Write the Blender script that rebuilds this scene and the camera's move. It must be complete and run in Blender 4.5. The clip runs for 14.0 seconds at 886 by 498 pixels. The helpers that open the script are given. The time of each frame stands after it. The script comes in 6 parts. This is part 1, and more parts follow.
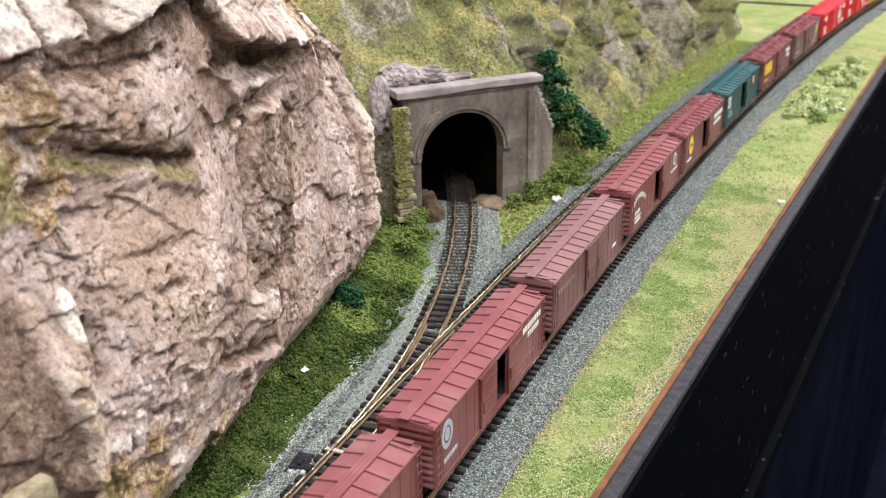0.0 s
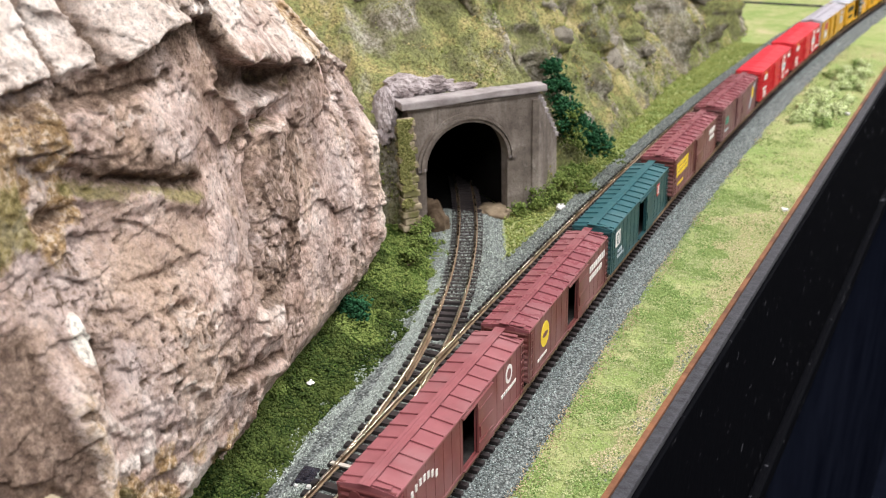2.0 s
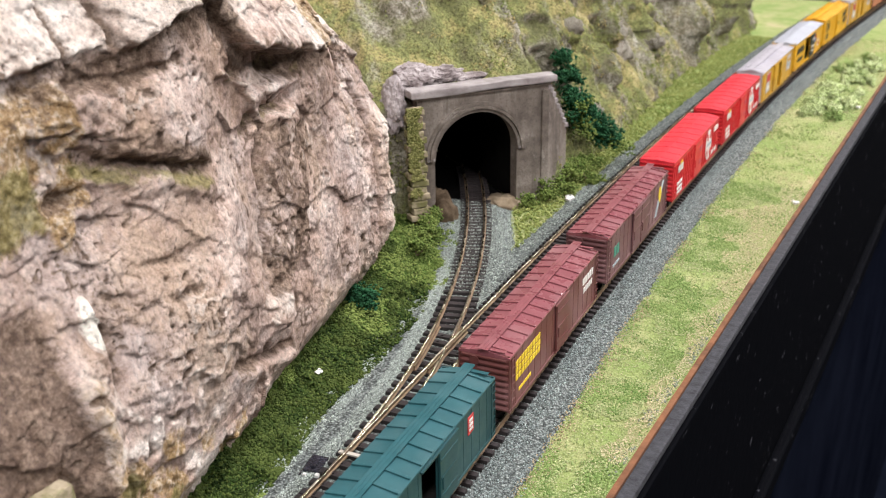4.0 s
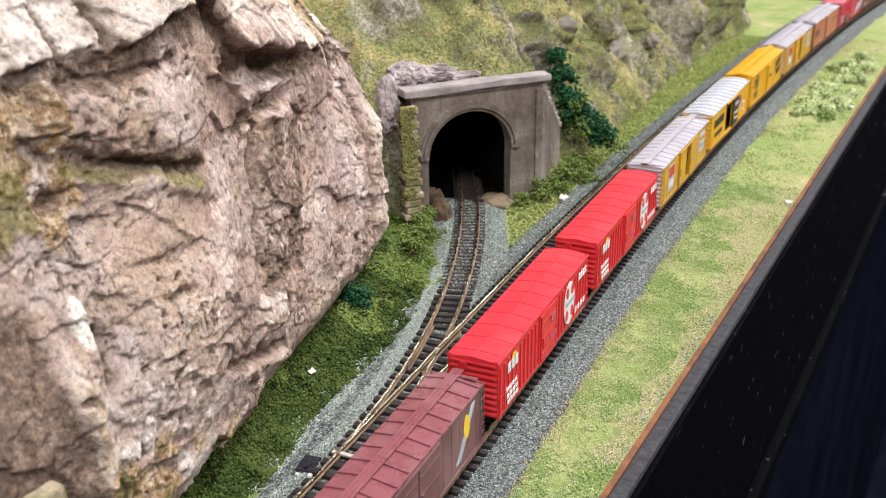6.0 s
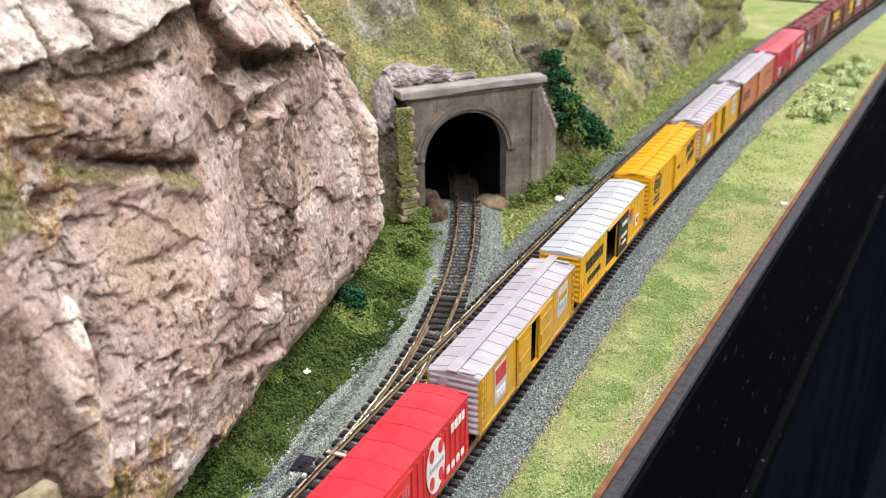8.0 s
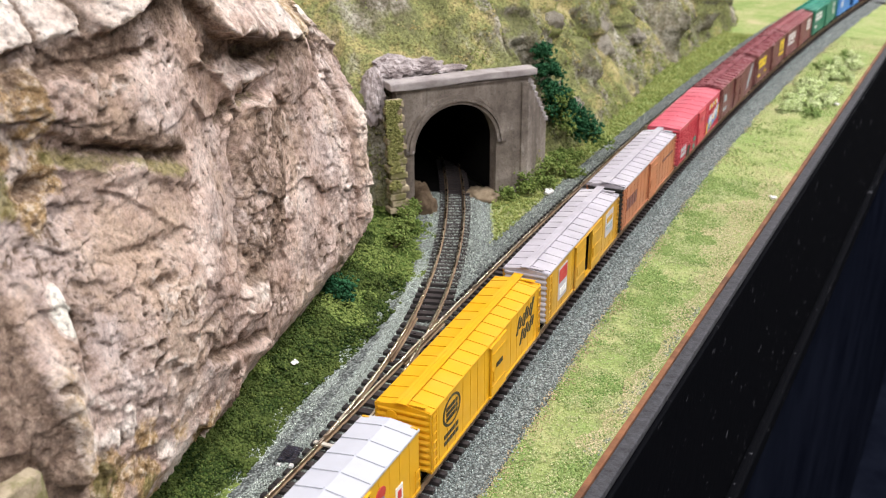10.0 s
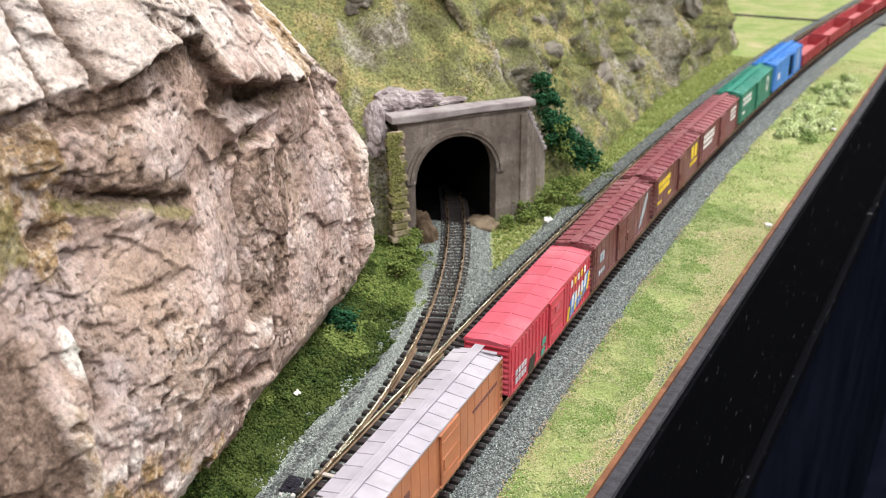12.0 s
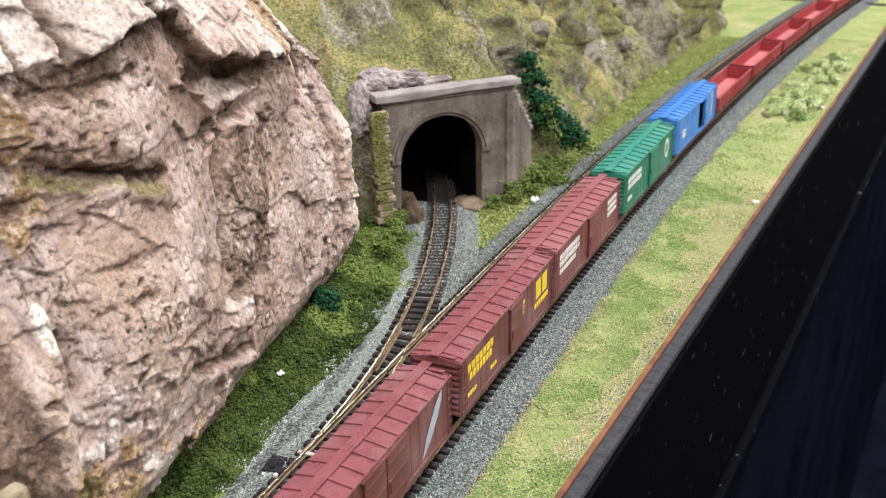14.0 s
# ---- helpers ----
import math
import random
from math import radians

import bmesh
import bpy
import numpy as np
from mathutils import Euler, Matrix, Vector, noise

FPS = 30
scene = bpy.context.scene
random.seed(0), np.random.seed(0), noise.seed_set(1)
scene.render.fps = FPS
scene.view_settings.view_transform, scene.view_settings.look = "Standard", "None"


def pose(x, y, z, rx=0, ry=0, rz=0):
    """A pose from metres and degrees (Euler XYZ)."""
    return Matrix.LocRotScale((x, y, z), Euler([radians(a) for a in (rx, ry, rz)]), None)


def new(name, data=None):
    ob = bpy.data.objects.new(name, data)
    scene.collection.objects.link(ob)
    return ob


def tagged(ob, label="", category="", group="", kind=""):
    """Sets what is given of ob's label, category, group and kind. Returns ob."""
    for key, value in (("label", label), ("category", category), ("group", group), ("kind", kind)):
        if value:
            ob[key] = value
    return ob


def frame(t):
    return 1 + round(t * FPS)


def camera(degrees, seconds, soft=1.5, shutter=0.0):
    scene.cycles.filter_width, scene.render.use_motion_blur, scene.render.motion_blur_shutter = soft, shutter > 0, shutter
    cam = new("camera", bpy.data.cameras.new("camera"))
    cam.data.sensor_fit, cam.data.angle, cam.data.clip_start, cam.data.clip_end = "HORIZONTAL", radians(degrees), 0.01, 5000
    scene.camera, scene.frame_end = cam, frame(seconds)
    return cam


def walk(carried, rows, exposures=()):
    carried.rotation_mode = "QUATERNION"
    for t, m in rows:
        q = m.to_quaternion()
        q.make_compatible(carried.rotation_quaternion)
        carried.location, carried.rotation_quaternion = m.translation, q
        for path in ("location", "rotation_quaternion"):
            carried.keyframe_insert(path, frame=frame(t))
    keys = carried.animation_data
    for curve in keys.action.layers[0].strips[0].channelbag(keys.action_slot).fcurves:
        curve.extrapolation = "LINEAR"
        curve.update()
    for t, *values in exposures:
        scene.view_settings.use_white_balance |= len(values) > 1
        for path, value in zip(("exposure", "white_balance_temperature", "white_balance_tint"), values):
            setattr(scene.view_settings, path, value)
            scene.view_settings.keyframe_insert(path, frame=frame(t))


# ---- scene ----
# ---- camera ----
cam = camera(46.5, 14.0, soft=1.0)
cam.data.dof.use_dof = True
cam.data.dof.focus_distance = 0.36
cam.data.dof.aperture_fstop = 29.0
PATH = [
    (0.0, 0.11464, -0.27047, 0.18133, 68.023, 1.039, 23.873),
    (0.5, 0.11522, -0.27062, 0.18120, 67.982, 1.054, 23.844),
    (1.0, 0.11628, -0.27225, 0.18145, 68.008, 1.030, 23.611),
    (1.5, 0.11621, -0.27182, 0.18692, 67.908, 1.135, 23.797),
    (2.0, 0.11704, -0.27102, 0.18969, 67.739, 1.346, 24.265),
    (2.5, 0.11649, -0.27024, 0.18874, 67.428, 1.298, 24.462),
    (3.0, 0.11549, -0.27022, 0.18810, 67.454, 1.159, 24.544),
    (5.5, 0.11330, -0.26980, 0.18552, 67.334, 0.833, 24.539),
    (6.0, 0.11384, -0.26953, 0.18740, 67.282, 0.787, 24.343),
    (6.5, 0.11432, -0.26935, 0.18656, 67.423, 0.813, 24.377),
    (7.0, 0.11479, -0.27052, 0.18734, 67.515, 0.724, 24.374),
    (9.5, 0.11611, -0.26945, 0.18602, 67.202, 0.576, 24.025),
    (10.0, 0.11606, -0.26945, 0.18505, 67.182, 0.330, 23.882),
    (10.5, 0.11693, -0.26916, 0.18391, 67.223, 0.347, 23.798),
    (11.0, 0.11772, -0.26944, 0.18467, 67.439, 0.526, 23.786),
    (11.5, 0.12165, -0.27228, 0.19327, 67.743, 0.640, 24.138),
    (12.0, 0.12332, -0.27506, 0.19643, 67.960, 0.684, 24.281),
    (12.5, 0.12315, -0.27389, 0.19441, 67.943, 0.784, 24.346),
    (13.0, 0.12511, -0.27193, 0.19092, 67.622, 1.082, 24.252),
    (13.5, 0.12596, -0.27286, 0.19136, 67.396, 0.993, 23.854),
    (14.0, 0.12622, -0.27206, 0.19152, 67.283, 1.110, 23.735),
]
walk(cam, [(t, pose(x, y, z, rx, ry, rz)) for t, x, y, z, rx, ry, rz in PATH])

# ---- world and lamps: an exhibition hall with fluorescent ceiling lights ----
world = bpy.data.worlds.new("hall")
scene.world = world
world.use_nodes = True
world.node_tree.nodes["Background"].inputs[0].default_value = (0.9, 0.95, 1.0, 1)
world.node_tree.nodes["Background"].inputs[1].default_value = 0.25
scene.view_settings.exposure = 0.0


def lamp(name, x, y, z, sx, sy, watts, colour):
    data = bpy.data.lights.new(name, "AREA")
    data.shape, data.size, data.size_y, data.energy, data.color = "RECTANGLE", sx, sy, watts, colour
    ob = new(name, data)
    ob.location = (x, y, z)
    return ob


LAMPS = [(0.55, -1.3), (2.0, -1.3), (0.55, 0.7), (2.0, 0.7), (0.55, 2.7), (2.0, 2.7)]
for lx, ly in LAMPS:
    lamp("fluorescent_lamp", lx, ly, 1.78, 0.35, 1.25, 40, (1.0, 0.975, 0.965))

# ---- the plan: metres, z = 0 on the railheads, y along the train's track ----
SECOND = -0.0303


# heading of the main line, in radians, against the distance along it
HEADING = [(-2.6, 0.0942), (-0.28, 0.0942), (-0.08, 0.0), (0.0437, 0.0), (1.05, 0.1718), (1.35, 0.0942), (1.6, 0.05), (3.2, 0.05)]
LINE_S = np.arange(-2.6, 3.2, 0.001)
LINE_A = np.interp(LINE_S, [h[0] for h in HEADING], [h[1] for h in HEADING])
LINE_X, LINE_Y = np.cumsum(np.sin(LINE_A)) * 0.001, np.cumsum(np.cos(LINE_A)) * 0.001
LINE_X -= np.interp(0.0, LINE_S, LINE_X)
LINE_Y -= np.interp(0.0, LINE_S, LINE_Y)


def along(s):
    """Place and heading of the main line at s."""
    return float(np.interp(s, LINE_S, LINE_X)), float(np.interp(s, LINE_S, LINE_Y)), float(np.interp(s, LINE_S, LINE_A))


def beside(s, off, z=0.0):
    x, y, a = along(s)
    return Vector((x + math.cos(a) * off, y - math.sin(a) * off, z))


def branch(s):
    """Offset of the branch line's centre from the main line, at s."""
    d = max(s + 0.045, 0.0)
    return SECOND - 0.98 * d ** 2


def smooth(a, b, x):
    t = min(max((x - a) / (b - a), 0.0), 1.0)
    return t * t * (3 - 2 * t)


def table(points, x):
    return float(np.interp(x, [p[0] for p in points], [p[1] for p in points]))


# ---- materials ----
class Mat:
    """A node material built by short calls."""

    def __init__(self, name, rough=0.7, metal=0.0, spec=0.5):
        self.m = bpy.data.materials.new(name)
        self.m.use_nodes = True
        self.t = self.m.node_tree
        self.b = self.t.nodes["Principled BSDF"]
        self.b.inputs["Roughness"].default_value = rough
        self.b.inputs["Metallic"].default_value = metal
        self.b.inputs["Specular IOR Level"].default_value = spec
        self.co = self.node("ShaderNodeTexCoord").outputs["Object"]

    def node(self, kind, **sets):
        n = self.t.nodes.new(kind)
        for k, v in sets.items():
            if k in n.inputs:
                self.put(n.inputs[k], v)
        return n

    def put(self, socket, v):
        if isinstance(v, bpy.types.NodeSocket):
            self.t.links.new(v, socket)
        elif isinstance(v, tuple) and len(v) == 3 and socket.type == "RGBA":
            socket.default_value = (*v, 1)
        else:
            socket.default_value = v

    def noise(self, scale, detail=4.0, rough=0.6, stretch=None):
        co = self.co
        if stretch:
            mp = self.node("ShaderNodeMapping", Vector=co)
            mp.inputs["Scale"].default_value = stretch
            co = mp.outputs[0]
        return self.node("ShaderNodeTexNoise", Vector=co, Scale=scale, Detail=detail, Roughness=rough).outputs["Fac"]

    def cells(self, scale, feature="F1", out="Distance"):
        n = self.t.nodes.new("ShaderNodeTexVoronoi")
        n.feature = feature
        self.put(n.inputs["Vector"], self.co)
        self.put(n.inputs["Scale"], scale)
        return n.outputs[out]

    def ramp(self, fac, *stops):
        n = self.node("ShaderNodeValToRGB", Fac=fac)
        e = n.color_ramp.elements
        while len(e) < len(stops):
            e.new(0.5)
        for el, (p, c) in zip(e, stops):
            el.position = p
            el.color = (*c, 1) if isinstance(c, tuple) else (c, c, c, 1)
        return n.outputs["Color"]

    def mix(self, fac, a, b, mode="MIX"):
        n = self.t.nodes.new("ShaderNodeMix")
        n.data_type, n.blend_type = "RGBA", mode
        self.put(n.inputs[0], fac)
        self.put(n.inputs[6], a)
        self.put(n.inputs[7], b)
        return n.outputs[2]

    def math(self, op, a, b=0.0):
        n = self.t.nodes.new("ShaderNodeMath")
        n.operation = op
        self.put(n.inputs[0], a)
        self.put(n.inputs[1], b)
        return n.outputs[0]

    def joints(self, scale, warp, width, stretch=(1, 1, 1)):
        """Thin wandering lines between warped cells: 0 on a line, 1 away from it."""
        mp = self.node("ShaderNodeMapping", Vector=self.co)
        mp.inputs["Scale"].default_value = stretch
        n = self.node("ShaderNodeTexNoise", Vector=self.co, Scale=scale * 1.3, Detail=5.0)
        add = self.t.nodes.new("ShaderNodeVectorMath")
        add.operation = "MULTIPLY_ADD"
        self.put(add.inputs[0], n.outputs["Color"])
        add.inputs[1].default_value = (warp, warp, warp)
        self.put(add.inputs[2], mp.outputs[0])
        v = self.t.nodes.new("ShaderNodeTexVoronoi")
        v.feature = "DISTANCE_TO_EDGE"
        self.put(v.inputs["Vector"], add.outputs[0])
        self.put(v.inputs["Scale"], scale)
        return self.ramp(v.outputs["Distance"], (0.0, 0.0), (width, 1.0))

    def per_object(self):
        return self.node("ShaderNodeObjectInfo").outputs["Random"]

    def per_island(self):
        return self.node("ShaderNodeNewGeometry").outputs["Random Per Island"]

    def height(self):
        return self.node("ShaderNodeSeparateXYZ", Vector=self.co).outputs["Z"]

    def up(self):
        n = self.node("ShaderNodeSeparateXYZ", Vector=self.node("ShaderNodeNewGeometry").outputs["Normal"])
        return n.outputs["Z"]

    def colour(self, c):
        self.put(self.b.inputs["Base Color"], c)
        return self

    def rough(self, r):
        self.put(self.b.inputs["Roughness"], r)
        return self

    def bump(self, h, depth, strength=1.0):
        n = self.node("ShaderNodeBump", Height=h, Distance=depth, Strength=strength)
        self.t.links.new(n.outputs[0], self.b.inputs["Normal"])
        return self.m


def paint(name, colour, rough=0.5, wear=(0.5, 0.45, 0.42), amount=0.25, grime=0.75):
    """Model paint: faint mottling, dust in large patches, fine grain."""
    m = Mat(name, rough)
    dull = tuple(c * grime for c in colour)
    base = m.mix(m.ramp(m.noise(90, 5), (0.35, 0.0), (0.7, 1.0)), colour, dull)
    dust = m.ramp(m.noise(38, 6, 0.65), (0.48, 0.0), (0.8, amount))
    m.colour(m.mix(dust, base, wear))
    m.rough(m.ramp(m.noise(150, 3), (0.3, rough - 0.08), (0.7, min(1.0, rough + 0.15))))
    return m.bump(m.noise(1800, 2), 0.00004, 0.5)


def rock_material():
    m = Mat("cast_rock", 0.92, spec=0.2)
    mid = m.noise(46, 12, 0.80)
    fine = m.noise(420, 6, 0.75)
    grain = m.noise(1500, 4, 0.75)
    pink = m.ramp(mid, (0.36, (0.25, 0.16, 0.125)), (0.45, (0.46, 0.325, 0.27)), (0.52, (0.605, 0.455, 0.395)), (0.60, (0.80, 0.655, 0.59)))
    grey = m.ramp(mid, (0.36, (0.23, 0.165, 0.145)), (0.45, (0.41, 0.315, 0.285)), (0.53, (0.55, 0.445, 0.415)), (0.61, (0.75, 0.645, 0.61)))
    col = m.mix(m.ramp(m.noise(17, 6, 0.65), (0.42, 0.0), (0.58, 1.0)), pink, grey)
    tan = m.ramp(m.noise(24, 8, 0.74, (1, 1, 0.7)), (0.50, 0.0), (0.62, 0.65))
    col = m.mix(tan, col, m.ramp(fine, (0.35, (0.40, 0.28, 0.20)), (0.65, (0.62, 0.46, 0.345))))
    # staining of the casting, with shade painted into the brown: brown, ochre, pale plaster and moss, broken up by the
    # grain
    stain_shade = m.t.nodes.new("ShaderNodeAttribute")
    stain_shade.attribute_name = "stain_shade"
    parts = m.node("ShaderNodeSeparateColor", Color=stain_shade.outputs["Color"])
    ragged = m.math("MULTIPLY", m.math("SUBTRACT", m.noise(260, 7, 0.78), 0.5), 1.5)

    def broken(socket, top):
        return m.ramp(m.math("ADD", socket, m.mix(m.ramp(socket, (0.0, 0.0), (0.15, 1.0)), (0.0, 0.0, 0.0), ragged)), (0.22, 0.0), (0.60, top))
    col = m.mix(broken(parts.outputs["Blue"], 0.9), col, m.ramp(mid, (0.36, (0.54, 0.43, 0.375)), (0.46, (0.74, 0.625, 0.56)), (0.56, (0.88, 0.79, 0.735))))
    col = m.mix(m.ramp(m.math("MULTIPLY", parts.outputs["Blue"], 0.5), (0.62, 0.0), (0.74, 0.9)), col, (0.90, 0.85, 0.77))
    col = m.mix(broken(parts.outputs["Green"], 0.85), col, m.ramp(fine, (0.36, (0.25, 0.14, 0.05)), (0.49, (0.46, 0.30, 0.135)), (0.60, (0.76, 0.63, 0.49))))
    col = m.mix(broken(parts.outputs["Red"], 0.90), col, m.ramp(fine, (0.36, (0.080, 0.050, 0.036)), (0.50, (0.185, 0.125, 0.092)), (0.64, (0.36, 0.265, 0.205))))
    col = m.mix(broken(stain_shade.outputs["Alpha"], 0.8), col, m.ramp(fine, (0.36, (0.11, 0.105, 0.03)), (0.60, (0.33, 0.28, 0.11))))
    pit = m.mix(m.ramp(m.noise(45, 4), (0.46, 1.0), (0.60, 0.0)), m.ramp(m.cells(230), (0.05, 0.22), (0.16, 1.0)), (1.0, 1.0, 1.0))
    specks = m.ramp(m.noise(620, 6, 0.8), (0.33, 0.42), (0.44, 0.95), (0.58, 1.22))
    col = m.mix(1.0, col, m.mix(1.0, pit, specks, "MULTIPLY"), "MULTIPLY")
    hair = m.joints(62, 0.045, 0.016, (1, 1, 1.3))
    hair = m.mix(m.ramp(m.noise(33, 5), (0.40, 0.25), (0.52, 1.0)), hair, (1.0, 1.0, 1.0))
    col = m.mix(1.0, col, m.ramp(hair, (0.0, (0.55, 0.47, 0.41)), (1.0, (1.0, 1.0, 1.0))), "MULTIPLY")
    m.colour(col)
    h = m.math("ADD", m.math("MULTIPLY", hair, 0.15), m.math("MULTIPLY", mid, 0.62))
    h = m.math("ADD", h, m.math("ADD", m.math("MULTIPLY", fine, 0.62), m.math("ADD", m.math("MULTIPLY", pit, 0.22), m.math("MULTIPLY", grain, 0.34))))
    return m.bump(h, 0.0020, 0.95)


def turf_material(name, stops, speck, rough=0.95):
    """Ground foam: three colours in patches, with fine crumbs."""
    m = Mat(name, rough, spec=0.15)
    col = m.ramp(m.noise(26, 7, 0.68), *stops)
    crumb = m.noise(900, 3, 0.7)
    col = m.mix(m.ramp(crumb, (0.35, 0.75), (0.6, 0.0)), col, speck)
    col = m.mix(m.ramp(m.noise(260, 4, 0.7), (0.56, 0.0), (0.72, 0.5)), col, (0.55, 0.56, 0.22))
    m.colour(col)
    return m.bump(m.math("ADD", m.math("MULTIPLY", m.noise(420, 4, 0.7), 1.0), m.math("MULTIPLY", crumb, 0.7)), 0.0013, 1.0)


ROCK = rock_material()


def lawn_material():
    m = Mat("yellow_green_turf", 0.95, spec=0.12)
    patch = m.noise(30, 7, 0.70)
    col = m.ramp(patch, (0.30, (0.60, 0.51, 0.32)), (0.42, (0.45, 0.46, 0.22)), (0.50, (0.36, 0.42, 0.165)), (0.60, (0.28, 0.375, 0.125)), (0.75, (0.22, 0.33, 0.10)))
    tan = m.ramp(m.noise(17, 6, 0.7), (0.60, 0.0), (0.70, 0.75))
    col = m.mix(tan, col, (0.68, 0.52, 0.31))
    crumb = m.noise(1000, 3, 0.75)
    col = m.mix(m.ramp(crumb, (0.34, 0.65), (0.56, 0.0)), col, (0.17, 0.22, 0.06))
    col = m.mix(m.ramp(m.noise(600, 3, 0.7), (0.56, 0.0), (0.70, 0.55)), col, (0.58, 0.57, 0.33))
    m.colour(col)
    return m.bump(m.math("ADD", m.noise(420, 4, 0.7), m.math("MULTIPLY", crumb, 0.7)), 0.0012, 1.0)


GRASS = lawn_material()
MOSSY = turf_material("mossy_turf", ((0.30, (0.045, 0.075, 0.016)), (0.5, (0.075, 0.13, 0.025)), (0.70, (0.15, 0.20, 0.045))), (0.022, 0.04, 0.008))


def crumb_material(name, a, b, c):
    m = Mat(name, 0.95, spec=0.1)
    col = m.ramp(m.per_island(), (0.0, a), (0.5, b), (1.0, c))
    col = m.mix(m.ramp(m.noise(60, 4), (0.4, 0.0), (0.62, 0.6)), col, c)
    m.colour(col)
    return m.bump(m.noise(2500, 2), 0.0003, 0.8)


CRUMB_DARK = crumb_material("dark_green_foam", (0.012, 0.024, 0.007), (0.032, 0.058, 0.014), (0.10, 0.13, 0.035))
CRUMB_IVY = crumb_material("deep_green_foam", (0.006, 0.03, 0.014), (0.016, 0.075, 0.034), (0.045, 0.14, 0.065))
CRUMB_LIGHT = crumb_material("light_green_foam", (0.20, 0.30, 0.09), (0.35, 0.45, 0.18), (0.58, 0.56, 0.33))
CRUMB_OLIVE = crumb_material("olive_foam", (0.105, 0.115, 0.035), (0.20, 0.21, 0.072), (0.35, 0.33, 0.14))
CRUMB_PALE = crumb_material("pale_green_foam", (0.34, 0.47, 0.15), (0.50, 0.60, 0.26), (0.66, 0.71, 0.42))


def ballast_material(name, tint):
    m = Mat(name, 0.9, spec=0.3)
    v = m.per_island()
    col = m.ramp(v, (0.0, tuple(0.32 * c for c in tint)), (0.45, tuple(0.62 * c for c in tint)), (0.8, tuple(0.95 * c for c in tint)), (1.0, tuple(1.5 * c for c in tint)))
    m.colour(m.mix(m.ramp(m.noise(45, 4), (0.4, 0.0), (0.7, 0.45)), col, tuple(0.5 * c for c in tint)))
    return m.bump(m.noise(3000, 2), 0.0002, 0.6)


GRAIN = ballast_material("grey_ballast_grain", (0.36, 0.42, 0.415))
GRAIN_PALE = ballast_material("pale_ballast_grain", (0.50, 0.56, 0.52))


def ballast_bed_material():
    m = Mat("ballast_bed", 0.95, spec=0.2)
    c = m.ramp(m.cells(1150, out="Color"), (0.1, (0.095, 0.105, 0.105)), (0.5, (0.21, 0.235, 0.23)), (0.9, (0.38, 0.41, 0.40)))
    d = m.ramp(m.cells(1150), (0.25, 1.0), (0.75, 0.30))
    m.colour(m.mix(1.0, c, d, "MULTIPLY"))
    return m.bump(m.math("SUBTRACT", 1.0, m.cells(1150)), 0.0008, 0.9)


BED = ballast_bed_material()


def simple(name, a, b, scale, rough=0.7, metal=0.0, depth=0.0002, fine=900, spec=0.5):
    m = Mat(name, rough, metal, spec)
    m.colour(m.ramp(m.noise(scale, 5, 0.65), (0.35, a), (0.68, b)))
    m.rough(m.ramp(m.noise(scale * 3, 3), (0.3, max(0.05, rough - 0.1)), (0.7, min(1.0, rough + 0.1))))
    return m.bump(m.noise(fine, 3), depth, 0.6)


TIE = simple("black_brown_tie_plastic", (0.012, 0.010, 0.012), (0.04, 0.03, 0.03), 220, 0.55)
RAIL_TOP = simple("nickel_silver_railhead", (0.62, 0.55, 0.44), (0.80, 0.74, 0.62), 60, 0.28, 1.0, 0.00002)
RAIL = simple("weathered_rail_side", (0.16, 0.10, 0.06), (0.30, 0.21, 0.13), 160, 0.6, 0.35, 0.00005)


def concrete_material():
    m = Mat("stained_concrete", 0.9, spec=0.2)
    base = m.ramp(m.noise(38, 8, 0.72), (0.36, (0.115, 0.095, 0.082)), (0.50, (0.20, 0.168, 0.146)), (0.64, (0.31, 0.27, 0.24)))
    run = m.ramp(m.noise(170, 5, 0.65, (1, 1, 0.10)), (0.48, 0.0), (0.66, 0.55))
    col = m.mix(run, base, (0.095, 0.075, 0.062))
    bloom = m.ramp(m.noise(85, 5, 0.7), (0.57, 0.0), (0.68, 0.6))
    col = m.mix(bloom, col, (0.40, 0.36, 0.33))
    m.colour(m.mix(m.ramp(m.noise(900, 3), (0.32, 0.6), (0.45, 0.0)), col, (0.07, 0.058, 0.05)))
    return m.bump(m.math("ADD", m.noise(240, 5), m.math("MULTIPLY", m.noise(1100, 3), 0.5)), 0.0006, 0.8)


CONCRETE = concrete_material()
CONCRETE_CAP = simple("pale_concrete_cap", (0.22, 0.19, 0.19), (0.46, 0.42, 0.42), 60, 0.9, 0.0, 0.0003, 700, 0.2)
# near-black puts the darkness inside the tunnel into the colour
DARK = simple("tunnel_shade_black", (0.003, 0.003, 0.003), (0.007, 0.0065, 0.006), 60, 0.95, spec=0.05)
SOIL = simple("tan_soil", (0.12, 0.085, 0.055), (0.34, 0.27, 0.19), 70, 0.95, 0.0, 0.0006, 500, 0.15)
ORANGE_WOOD = simple("orange_board_edge", (0.10, 0.04, 0.02), (0.27, 0.11, 0.05), 70, 0.85)
TAR = simple("charcoal_felt_strip", (0.022, 0.022, 0.028), (0.06, 0.06, 0.072), 300, 0.85, 0.0, 0.0004, 1200)


def fascia_material():
    m = Mat("scuffed_black_paint", 0.75, spec=0.02)
    scuff = m.ramp(m.noise(170, 3, 0.6, (1, 0.6, 0.8)), (0.655, 0.0), (0.72, 0.40))
    dust = m.ramp(m.noise(700, 2), (0.70, 0.0), (0.78, 0.05))
    col = m.mix(scuff, m.mix(dust, (0.0022, 0.0024, 0.0036), (0.2, 0.2, 0.2)), (0.12, 0.12, 0.14))
    m.colour(col)
    return m.bump(m.noise(160, 4), 0.0004, 0.6)


